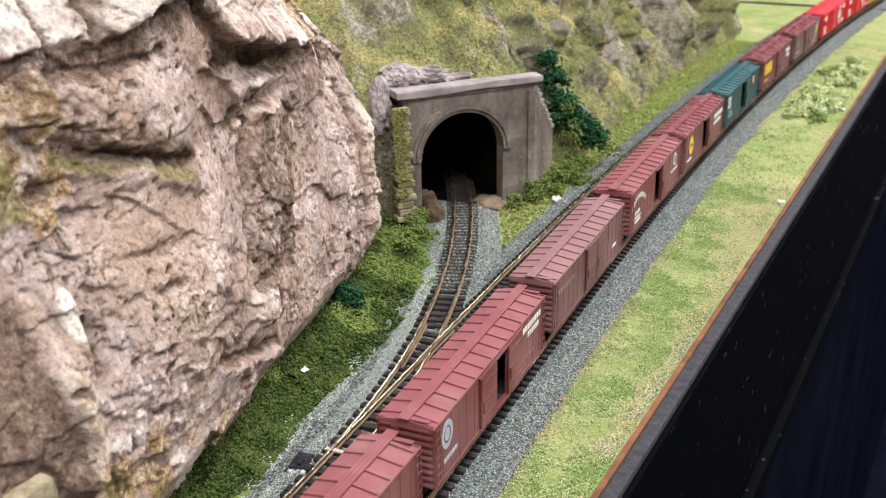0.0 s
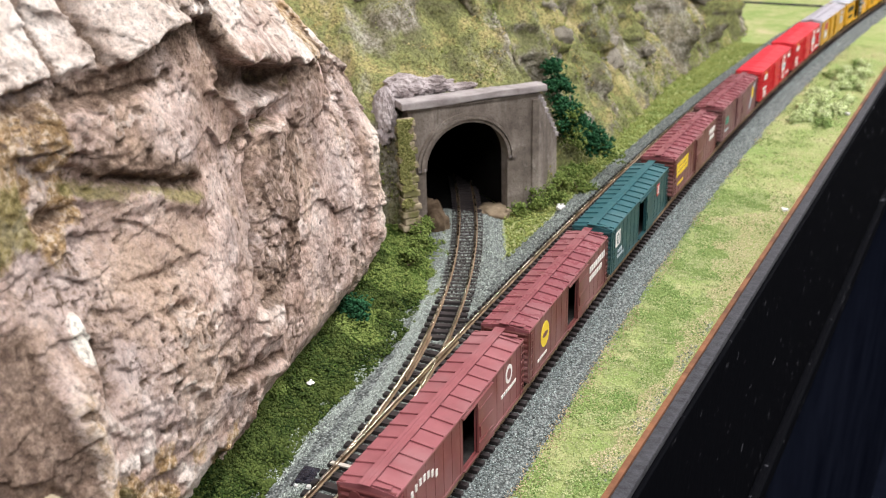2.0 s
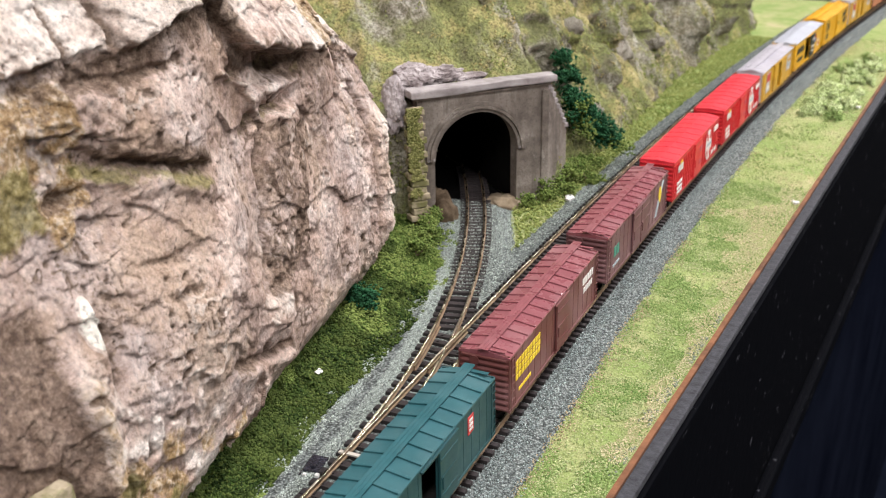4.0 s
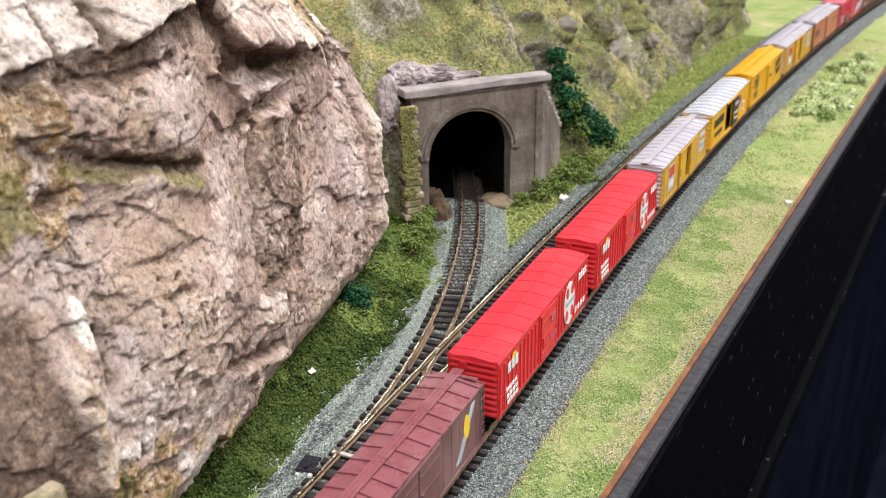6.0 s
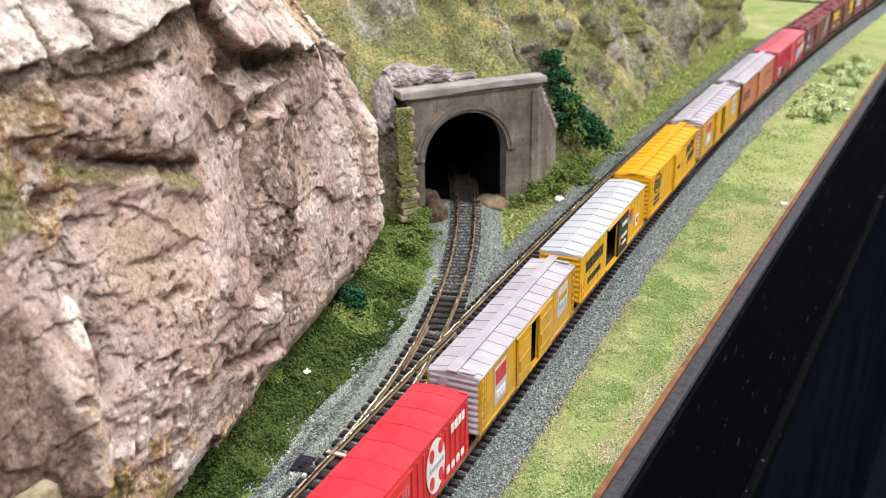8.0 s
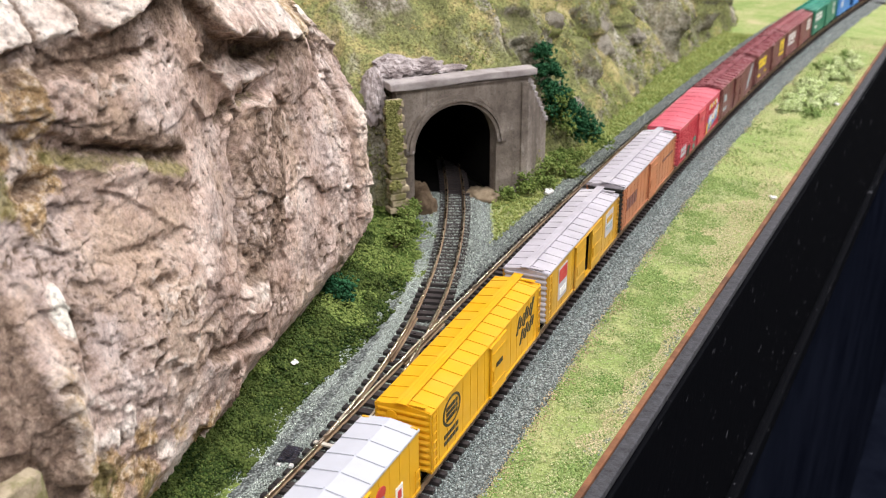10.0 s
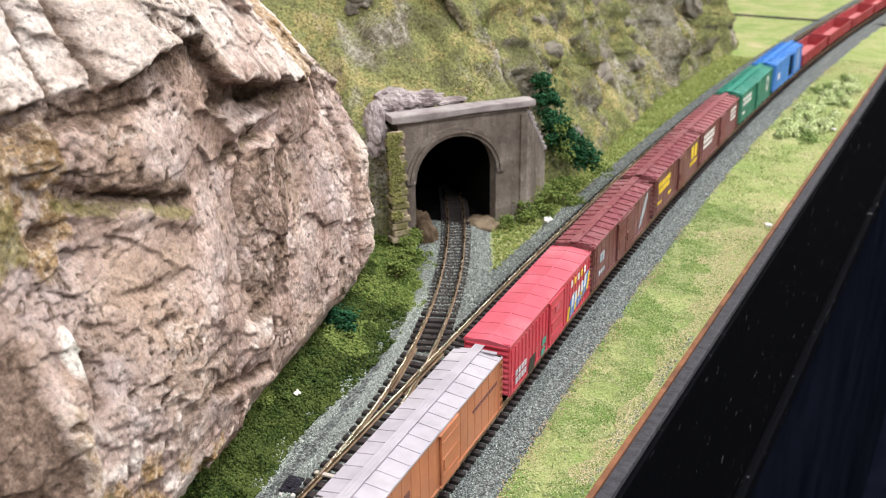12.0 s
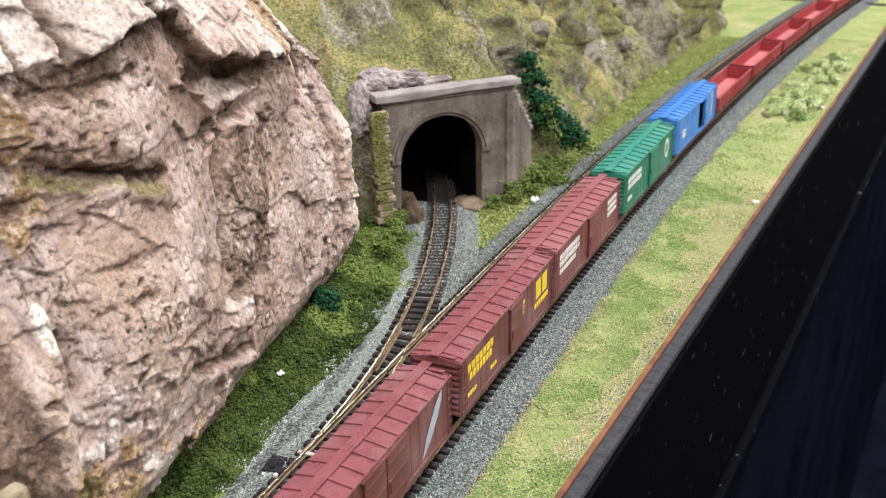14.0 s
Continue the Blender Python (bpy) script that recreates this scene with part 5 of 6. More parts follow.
    letters(c, 0.0015, 0.0205, 0.0050, 0.0028, 3, ROSE_ROOF).location.x = 0.0012
    cars.append(c)
    c = boxcar("brown-red boxcar with a long grey feather-shaped emblem", BROWN, BROWN_ROOF_LIT, doors=((-0.006, 0.0125), (0.0075, 0.0125)))
    bm = bmesh.new()
    line = [(-0.013, -0.0004), (-0.006, -0.0026), (0.004, -0.0030), (0.011, -0.0018), (0.0145, 0.0006), (0.008, 0.0024), (-0.004, 0.0020)]
    ang = math.radians(52)
    vs = [bm.verts.new((HALF + 0.0002, 0.0330 + (a * math.cos(ang) - b * math.sin(ang)) * 0.95, 0.0162 + (a * math.sin(ang) + b * math.cos(ang)) * 0.78)) for a, b in line]
    bm.faces.new(vs)
    part("emblem", bm, GREY_INK, c, "plain blue-grey feather shape")
    letters(c, -0.0350, 0.0175, 0.0070, 0.0042, 2, GREY_INK)
    letters(c, -0.0350, 0.0105, 0.0090, 0.0020, 3, GREY_INK)
    cars.append(c)
    c = boxcar("glossy brown-red boxcar with yellow lettering bars", BROWN, BROWN_ROOF_LIT, doors=((0.0045, 0.0125),))
    letters(c, -0.0300, 0.0205, 0.0240, 0.0026, 7, YELLOW_INK)
    letters(c, -0.0300, 0.0170, 0.0210, 0.0026, 7, YELLOW_INK)
    letters(c, 0.0345, 0.0195, 0.0150, 0.0075, 2, YELLOW_INK, "two large yellow block letters as plain bars")
    letters(c, 0.0345, 0.0130, 0.0170, 0.0020, 7, YELLOW_INK)
    bar(c, 0.0125, 0.0190, 0.0030, 0.0055, YELLOW_INK, "", 0.25, 1, 0.00012, 3)
    letters(c, -0.0380, 0.0105, 0.0080, 0.0013, 4, YELLOW_INK)
    letters(c, -0.0180, 0.0105, 0.0060, 0.0013, 3, YELLOW_INK)
    cars.append(c)
    c = boxcar("salmon-red boxcar with white lettering bars", OXIDE, OXIDE_ROOF_LIT, doors=((0.0035, 0.0125),))
    for z in (0.0212, 0.0182):
        letters(c, -0.0290, z, 0.0270, 0.0022, 9, WHITE_INK)
    letters(c, -0.0310, 0.0148, 0.0220, 0.0020, 8, WHITE_INK)
    for z in (0.0218, 0.0188, 0.0158):
        letters(c, 0.0350, z, 0.0150, 0.0018, 6, WHITE_INK)
    cars.append(c)
    c = boxcar("emerald green boxcar with pale lettering bars", GREEN, GREEN_ROOF, doors=((0.0035, 0.0125),))
    for z in (0.0212, 0.0178):
        letters(c, -0.0300, z, 0.0250, 0.0024, 8, WHITE_INK)
    disc(c, 0.0340, 0.0175, 0.0042, 0.0056, WHITE_INK, "plain pale emblem", hole=0.55)
    letters(c, -0.0380, 0.0115, 0.0080, 0.0020, 4, WHITE_INK)
    cars.append(c)
    c = boxcar("bright blue boxcar with a dark open doorway", BLUE, BLUE, doors=((0.0230, 0.0130),), opening=(0.0040, 0.0165))
    letters(c, -0.0320, 0.0150, 0.0080, 0.0050, 3, WHITE_INK)
    bar(c, 0.0360, 0.0170, 0.0030, 0.0160, LILAC, "pale upright stripe")
    cars.append(c)
    for k in range(7):
        cars.append(gondola("empty red gondola with open top", GON_RED, GON_FLOOR))
    return cars


# where each car's near end stands on the line at the start, in metres
FIRST = [-0.151, -0.045, 0.063, 0.1715, 0.2745, 0.378, 0.488, 0.599, 0.7085, 0.817, 0.923, 1.029, 1.134, 1.240, 1.346, 1.451, 1.5525, 1.6570, 1.757]
TRAVEL = [(0.0, 0.0), (0.5, 0.0605), (1.0, 0.1210), (1.5, 0.1815), (2.0, 0.2420), (2.5, 0.3025), (3.0, 0.3630), (3.5, 0.4235), (4.0, 0.4840), (4.5, 0.5440), (5.0, 0.6030), (5.5, 0.6590), (6.0, 0.7085), (6.5, 0.7610), (7.0, 0.8175), (7.5, 0.8755), (8.0, 0.9340), (8.5, 0.9930), (9.0, 1.0525), (9.5, 1.1125), (10.0, 1.1725), (10.5, 1.2317), (11.0, 1.2942), (11.5, 1.3567), (12.0, 1.4192), (12.5, 1.4802), (13.0, 1.5402), (13.5, 1.5972), (14.0, 1.6565)]


def motions():
    """The train rolls along the curve towards the viewer."""
    for i, car in enumerate(CARS):
        near = FIRST[i] if i < len(FIRST) else FIRST[-1] + 0.1055 * (i - len(FIRST) + 1)
        rows = []
        for t, gone in TRAVEL:
            a, b = beside(near - gone + 0.0165, 0), beside(near - gone + BODY - 0.0165, 0)
            mid = (a + b) / 2
            d = b - a
            rows.append((t, pose(mid.x, mid.y, 0, 0, 0, math.degrees(math.atan2(-d.x, d.y)))))
        walk(car, rows)


CARS = train()


# ---- foam, stones and grains scattered by area ----
def scatter(name, places, radii, material, label, category="", kind="stuff", flat=0.8, parent=None):
    """Many small uneven octahedra joined into one mesh."""
    places, radii = np.asarray(places, float), np.asarray(radii, float)
    n = len(places)
    rng = np.random.default_rng(len(name) * 7919 + n)
    base = np.array([(1, 0, 0), (-1, 0, 0), (0, 1, 0), (0, -1, 0), (0, 0, 1), (0, 0, -1)], float)
    tri = np.array([(0, 2, 4), (2, 1, 4), (1, 3, 4), (3, 0, 4), (2, 0, 5), (1, 2, 5), (3, 1, 5), (0, 3, 5)])
    v = base[None] * rng.uniform(0.55, 1.25, (n, 6, 1)) + rng.uniform(-0.28, 0.28, (n, 6, 3))
    a, b = rng.uniform(0, 2 * math.pi, n), rng.uniform(-0.7, 0.7, n)
    ca, sa, cb, sb = np.cos(a), np.sin(a), np.cos(b), np.sin(b)
    x, y, z = v[..., 0], v[..., 1], v[..., 2] * flat
    y, z = y * cb[:, None] - z * sb[:, None], y * sb[:, None] + z * cb[:, None]
    x, y = x * ca[:, None] - y * sa[:, None], x * sa[:, None] + y * ca[:, None]
    v = np.stack([x, y, z], -1) * radii[:, None, None] + places[:, None]
    f = (tri[None] + 6 * np.arange(n)[:, None, None]).reshape(-1, 3)
    me = bpy.data.meshes.new(name)
    me.vertices.add(6 * n)
    me.vertices.foreach_set("co", v.reshape(-1))
    me.loops.add(f.size)
    me.loops.foreach_set("vertex_index", f.reshape(-1).astype(np.int32))
    me.polygons.add(len(f))
    me.polygons.foreach_set("loop_start", np.arange(0, f.size, 3, dtype=np.int32))
    me.polygons.foreach_set("loop_total", np.full(len(f), 3, np.int32))
    me.materials.append(material)
    me.update(calc_edges=True)
    ob = tagged(new(name, me), label, category, kind=kind)
    if parent:
        ob.parent = parent
    return ob


RNG = np.random.default_rng(11)


def ballast_grains():
    made = {}

    def strip(tone, centre, s0, s1, lo, hi, count, fade=0.0165):
        spots, sizes = made.setdefault(tone, ([], []))
        for s, o, r in zip(RNG.uniform(s0, s1, count), RNG.uniform(lo, hi, count), RNG.uniform(0.00018, 0.00042, count)):
            k = abs(o)
            if k > fade and RNG.random() < (k - fade) / 0.008:
                continue
            z = -0.0030 - 0.0016 * smooth(0.011, 0.019, k) - 0.0010 * smooth(0.019, 0.025, k)
            if k < 0.0084:
                z += 0.0007 if centre is branch and s > 0.10 else -0.0004
            spots.append(beside(s, centre(s) + o, max(z, -0.0043)))
            sizes.append(r)
    strip("dark", lambda s: 0.0, -0.11, 0.32, -0.018, 0.0250, 38000)
    strip("dark", lambda s: 0.0, 0.32, 0.75, 0.006, 0.0245, 6000)
    strip("pale", lambda s: SECOND, -0.11, 0.33, -0.020, 0.012, 20000)
    strip("pale", branch, 0.0, 0.206, -0.024, 0.021, 26000, 0.019)
    strip("pale", branch, -0.12, 0.12, -0.030, -0.006, 26000, 0.0240)
    scatter("ballast_stones", *made["dark"], GRAIN, "loose dark grey ballast stones beside the main track", "ballast")
    scatter("ballast_stones", *made["pale"], GRAIN_PALE, "loose pale grey ballast stones beside the branch", "ballast")


def bank_foam():
    spots, sizes, pale, pale_r = [], [], [], []
    for _ in range(30000):
        y = RNG.uniform(-0.16, 0.182)
        k = RNG.uniform(-0.04, 1.0)
        p = bank_point(y, k)
        lump = noise.fractal(p * 90, 0.9, 2.0, 3)
        p.z += max(0.0, 0.0030 * lump) + RNG.uniform(0, 0.0007)
        if p.y > 0.10 and k < 0.6 or noise.noise(p * 45) > 0.34:
            pale.append(p)
            pale_r.append(RNG.uniform(0.0004, 0.0009))
        else:
            spots.append(p)
            sizes.append(RNG.uniform(0.0004, 0.0010))
    scatter("foam_turf", spots, sizes, CRUMB_DARK, "dark green ground-foam turf on the embankment", "turf")
    scatter("foam_turf", pale, pale_r, CRUMB_MID, "mid green ground-foam turf on the embankment", "turf")


def lawn_foam():
    light, lr, dark, dr, tan, tr = [], [], [], [], [], []
    for _ in range(60000):
        y = RNG.uniform(-0.06, 0.75) if RNG.random() < 0.35 else RNG.uniform(-0.06, 0.30)
        k = RNG.random()
        a, b = beside(y, 0.0215).x, edge_x(y) - 0.0012
        x = a + (b + 0.0010 - a) * k
        p = Vector((x, y, -0.0049 - 0.0010 * smooth(0.93, 1.0, k)))
        g = noise.fractal(p * 48, 0.7, 2.0, 5)
        near_ballast = smooth(0.30, 0.05, k)
        bare = noise.fractal(p * 22 + Vector((3, 1, 8)), 0.8, 2.0, 4) + 0.55 * smooth(0.55, 0.95, k) - 0.30 * smooth(0.75, 0.30, k) - 0.25 * smooth(0.16, 0.04, y)
        if bare + 0.35 * smooth(0.35, 0.65, y) + 0.7 * smooth(0.80, 0.97, k) * smooth(0.04, 0.09, y) > 0.16 and RNG.random() < 0.75:
            tan.append(p)
            tr.append(RNG.uniform(0.00018, 0.0004))
            continue
        if g < -0.25 and RNG.random() < 0.85:
            continue
        if g + RNG.normal(0, 0.20) > 0.0 + 0.16 * (1 - near_ballast) - 0.35 * near_ballast * smooth(0.10, 0.0, abs(y - 0.03)):
            dark.append(p)
            dr.append(RNG.uniform(0.00025, 0.0006))
        else:
            light.append(p)
            lr.append(RNG.uniform(0.0002, 0.00045))
    # a narrow dark fringe beside the ballast and a dusty one at the board's edge
    soil, sr = [], []
    for _ in range(3600):
        y = RNG.uniform(-0.06, 0.75) if RNG.random() < 0.5 else RNG.uniform(-0.06, 0.25)
        o = 0.0222 + 0.0018 * noise.noise(Vector((y * 40, 3, 0))) + RNG.normal(0, 0.0024)
        p = beside(y, o, -0.0047)
        if noise.noise(Vector((y * 25, 7, 0))) > -0.1:
            soil.append(p)
            sr.append(RNG.uniform(0.0002, 0.00045))
    scatter("soil_fringe", soil, sr, CRUMB_TAN, "bare tan soil crumbs beside the ballast", "soil")
    scatter("dry_turf", tan, tr, CRUMB_STRAW, "dry straw-coloured turf crumbs towards the board edge", "turf")
    scatter("foam_turf", light, lr, CRUMB_LIGHT, "light yellow-green ground-foam turf", "turf")
    scatter("foam_turf", dark, dr, CRUMB_LEAF, "mid green ground-foam turf", "turf")
    spots, sizes = [], []
    for _ in range(700):
        y = RNG.uniform(-0.06, 0.13)
        if noise.noise(Vector((y * 60, 0, 0))) < -0.1:
            continue
        spots.append(Vector((edge_x(y) - abs(RNG.normal(0, 0.0022)) - 0.0006, y, -0.0054)))
        sizes.append(RNG.uniform(0.0003, 0.0008))
    scatter("edge_grit", spots, sizes, CRUMB_BLUE, "blue-grey grit along the board edge", "grit")


def field_foam():
    """Turf between the second track and the hills."""
    spots, sizes = [], []
    for _ in range(12000):
        s = RNG.uniform(0.15, 0.72)
        hi = -0.049
        lo = -0.085
        o = RNG.uniform(lo, hi)
        if s < 0.235:
            if branch(s) + 0.022 > o:
                continue
        spots.append(beside(s, o, -0.0045 + 0.0008 * RNG.random()))
        sizes.append(RNG.uniform(0.0004, 0.0011))
    scatter("foam_turf", spots, sizes, CRUMB_FIELD, "bright green ground-foam turf below the hillside", "turf")


def hill_foam():
    olive, orad, mid, mrad, pale, prad = [], [], [], [], [], []
    n = len(HILL_LINE)
    for _ in range(52000):
        i = int(RNG.integers(0, n))
        if HILL_LINE[i].y > 0.80:
            continue
        z = RNG.random() ** 1.2 * 0.15
        p = hill_point(i, z)
        rel = p - PORTAL
        if rel.z < 0.066 and -0.010 < rel.dot(PU) < 0.075 and abs(rel.dot(PN)) < 0.02:
            continue
        g = noise.fractal(p * 30, 0.85, 2.0, 4)
        if g < -0.02:
            continue
        p += Vector((RNG.normal(0, 0.0007), RNG.normal(0, 0.0007), RNG.uniform(0, 0.0006)))
        r = RNG.uniform(0.0004, 0.0009)
        foot = smooth(0.042, 0.004, z)
        if foot > RNG.random() or noise.noise(p * 55) > 0.14:
            mid.append(p)
            mrad.append(r)
        elif noise.noise(p * 40 + Vector((5, 5, 5))) > 0.15:
            pale.append(p)
            prad.append(r)
        else:
            olive.append(p)
            orad.append(r)
    scatter("foam_turf", olive, orad, CRUMB_OLIVE, "olive ground-foam turf on the hillside", "turf")
    scatter("foam_turf", mid, mrad, CRUMB_FIELD, "green ground-foam turf on the hillside", "turf")
    scatter("foam_turf", pale, prad, CRUMB_GOLD, "golden ground-foam turf on the hillside", "turf")


CRUMB_MID = crumb_material("mid_green_foam", (0.06, 0.10, 0.022), (0.12, 0.18, 0.045), (0.22, 0.27, 0.08))
CRUMB_FIELD = crumb_material("bright_green_foam", (0.11, 0.15, 0.035), (0.20, 0.26, 0.07), (0.33, 0.35, 0.12))
CRUMB_GOLD = crumb_material("golden_foam", (0.27, 0.22, 0.08), (0.41, 0.34, 0.135), (0.54, 0.45, 0.23))
CRUMB_STRAW = crumb_material("straw_foam", (0.42, 0.39, 0.20), (0.58, 0.51, 0.30), (0.72, 0.62, 0.43))
CRUMB_LEAF = crumb_material("leaf_green_foam", (0.115, 0.20, 0.052), (0.205, 0.31, 0.095), (0.33, 0.41, 0.155))
CRUMB_TAN = crumb_material("tan_soil_crumbs", (0.30, 0.22, 0.13), (0.46, 0.36, 0.22), (0.58, 0.47, 0.32))
CRUMB_BLUE = crumb_material("blue_grey_grit", (0.09, 0.115, 0.10), (0.20, 0.24, 0.20), (0.42, 0.44, 0.32))
ballast_grains()
bank_foam()
lawn_foam()
field_foam()
hill_foam()


# ---- shrubs ----
def clump(name, centre, spread, count, size, material, label, category, stem=True):
    """A bush: foam leaves gathered in uneven tufts round a short stem."""
    thing = tagged(new(name), label, category)
    thing.location = centre
    rng = np.random.default_rng(int(abs(centre[0] * 1e5)) + count)
    tufts = rng.normal(0, 0.42, (max(5, count // 34), 3)) * np.array(spread)
    tufts[:, 2] = np.abs(tufts[:, 2]) + spread[2] * 0.25
    pick = tufts[rng.integers(0, len(tufts), count)]
    p = pick + rng.normal(0, 1, (count, 3)) * np.array(spread) * 0.24
    p[:, 2] = np.maximum(p[:, 2], 0.0)
    leaf = scatter("foliage", p, rng.uniform(size * 0.5, size, count), material, "", "", "", 0.8, thing)
    if stem:
        bm = bmesh.new()
        for k in range(4):
            t = tufts[k % len(tufts)]
            bmesh.ops.create_cone(bm, cap_ends=True, segments=6, radius1=0.0006, radius2=0.0003, depth=1.0, matrix=Matrix.Translation((t[0] / 2, t[1] / 2, t[2] / 2 - 0.001)) @ Vector((t[0], t[1], t[2] + 0.003)).to_track_quat("Z", "Y").to_matrix().to_4x4() @ Matrix.Diagonal((1, 1, float(np.linalg.norm(t)) + 0.002, 1)))
        part("stem", bm, SOIL, thing)
    return thing


clump("bush", (-0.0800, 0.0640, 0.0010), (0.0062, 0.0058, 0.0075), 900, 0.0012, CRUMB_IVY, "small dark blue-green bush at the cliff's foot", "bush")
IVY = [(-0.0741, 0.3081, 0.0510, 260), (-0.0708, 0.3054, 0.0418, 340), (-0.0672, 0.3028, 0.0325, 420), (-0.0622, 0.3011, 0.0238, 520), (-0.0564, 0.3003, 0.0164, 560), (-0.0496, 0.3012, 0.0114, 460), (-0.0435, 0.3023, 0.0076, 340)]
for n, (ix, iy, iz, k) in enumerate(IVY):
    w = 0.0075 if n < 3 else 0.0105
    clump("ivy_clump", (ix, iy, iz), (w, w, w), k, 0.0015, CRUMB_IVY, "deep green ivy clump hanging in the ravine", "ivy", False)
    if n > 1:
        clump("bush", (ix + 0.0035, iy - 0.0010, iz - 0.0050), (w, w, w * 0.8), k // 3, 0.0013, CRUMB_MID, "mid-green foam bush tangled with the ivy", "bush", False)
for bx, by, bz, w, k in ((-0.0900, 0.150, 0.000, 0.006, 500), (-0.0860, 0.128, 0.0005, 0.007, 420), (-0.0960, 0.168, -0.001, 0.005, 420), (-0.0560, 0.2300, -0.003, 0.006, 420), (-0.0500, 0.2420, -0.004, 0.006, 420), (-0.0620, 0.2180, -0.004, 0.005, 300), (-0.0430, 0.2650, -0.005, 0.006, 420), (-0.0560, 0.2640, 0.0, 0.008, 520), (-0.0500, 0.2820, 0.0, 0.008, 520), (-0.0600, 0.2500, -0.002, 0.006, 420)):
    clump("bush", (bx, by, bz), (w, w, 0.0055), k, 0.0011, CRUMB_MID, "low mid-green foam bush", "bush")


def pale_heap():
    """Pale feathery foliage heaped on the lawn near the edge."""
    thing = tagged(new("foliage_heap"), "pale green feathery foliage heap on the lawn", "foliage")
    thing.location = (0.0700, 0.535, -0.005)
    rng = np.random.default_rng(5)
    for tone, mat, count in (("pale_fronds", CRUMB_PALE, 6800), ("green_fronds", CRUMB_LEAF, 2000)):
        spots = []
        for f in range(34 if tone[0] == "p" else 12):
            x0, y0 = rng.uniform(-0.012, 0.013), rng.uniform(-0.085, 0.125)
            dx, dy = rng.normal(-0.004, 0.006), rng.normal(0.0, 0.02)
            for _ in range(count // 16):
                k = rng.random()
                spots.append((x0 + y0 * 0.10 + dx * k + rng.normal(0, 0.0013), y0 + dy * k + rng.normal(0, 0.004), max(0.0, 0.0030 * math.sin(k * 3.0) + rng.normal(0, 0.0006))))
        scatter(tone, spots, rng.uniform(0.0006, 0.0015, len(spots)), mat, "", "", "", 0.22, thing)


pale_heap()


# ---- stone stair beside the portal, ledge, and small things ----
def quoins():
    thing = tagged(new("stone_buttress"), "stepped mossy stone buttress beside the portal", "buttress")
    base = at_portal(-0.0105, 0.0075, 0)
    for i in range(16):
        w = 0.0094 + random.uniform(-0.0006, 0.0006) - 0.00010 * i
        turn = Matrix.Rotation(math.atan2(PU.y, PU.x) + random.uniform(-0.08, 0.08), 3, "Z")
        bm = block(w, 0.0066, 0.0031, 0, 0, 0, 0.0005, None, turn)
        c = base + PU * (0.0012 * (i % 2)) - PN * 0.00022 * i
        for v in bm.verts:
            v.co += Vector((c.x, c.y, -0.001 + 0.0036 * i)) + Vector((1, 1, 1)) * 0.0003 * noise.noise(v.co * 400 + Vector((i, 0, 0)))
        part("stone", bm, QUOIN, thing)
    core = block(0.0066, 0.0038, 0.058, 0, 0, 0, 0, None, Matrix.Rotation(math.atan2(PU.y, PU.x), 3, "Z"))
    for v in core.verts:
        k = v.co.z / 0.058
        v.co += Vector((base.x, base.y, -0.004)) - PN * (0.0004 + 0.0034 * k)
    part("core", core, DARK_MORTAR, thing, "dark recessed mortar")
    spots, sizes = [], []
    for _ in range(2600):
        z = 0.057 * RNG.random() ** 0.75
        p = base - PN * 0.00022 * (z / 0.0036) + PU * RNG.uniform(-0.0048, 0.0035) + PN * (0.0034 + RNG.uniform(0, 0.0006)) + Vector((0, 0, z))
        if noise.noise(p * 190) + 0.9 * smooth(0.004, 0.040, z) - 0.25 < 0.12 + 0.5 * smooth(0.0, 0.004, (p - base).dot(PU)):
            continue
        spots.append(p)
        sizes.append(RNG.uniform(0.0004, 0.0009))
    scatter("moss", spots, sizes, CRUMB_OLIVE, "olive moss clinging to the stones", "", "", 0.8, thing)


def quoin_material():
    m = Mat("mossy_stone", 0.95, spec=0.15)
    stone = m.ramp(m.noise(160, 5), (0.35, (0.24, 0.19, 0.13)), (0.65, (0.48, 0.40, 0.29)))
    col = m.mix(m.ramp(m.noise(140, 5, 0.7), (0.44, 0.0), (0.58, 0.8)), stone, (0.15, 0.155, 0.05))
    m.colour(col)
    return m.bump(m.noise(500, 4), 0.0006, 0.9)


QUOIN = quoin_material()
DARK_MORTAR = simple("dark_mortar", (0.05, 0.05, 0.02), (0.11, 0.10, 0.05), 200, 0.95, spec=0.1)
quoins()


SOIL_DARK = simple("dark_brown_soil", (0.05, 0.034, 0.022), (0.13, 0.095, 0.065), 90, 0.95, 0.0, 0.0008, 500, 0.1)


def soil_heaps():
    """Bare tan soil at the tunnel's mouth."""
    for u, w, d, h, lab in ((0.0065, 0.014, 0.034, 0.014, "brown soil heap inside the tunnel mouth"), (0.0440, 0.020, 0.022, 0.0042, "pale tan soil beside the track at the tunnel mouth")):
        bm = bmesh.new()
        bmesh.ops.create_icosphere(bm, subdivisions=4, radius=1.0)
        c = at_portal(u, -0.004, -0.005)
        for v in bm.verts:
            n = 1 + 0.22 * noise.fractal(v.co * 2.2 + Vector((u * 99, 0, 0)), 0.9, 2.0, 4)
            p = PU * (v.co.x * w * 0.5 * n) + PN * (v.co.y * d * 0.5 * n)
            v.co = Vector((c.x + p.x, c.y + p.y, c.z + max(v.co.z, -0.05) * h * n))
        for f in bm.faces:
            f.smooth = True
        tagged(part("soil_mound", bm, SOIL if h < 0.01 else SOIL_DARK, None), lab, "soil mound")


soil_heaps()


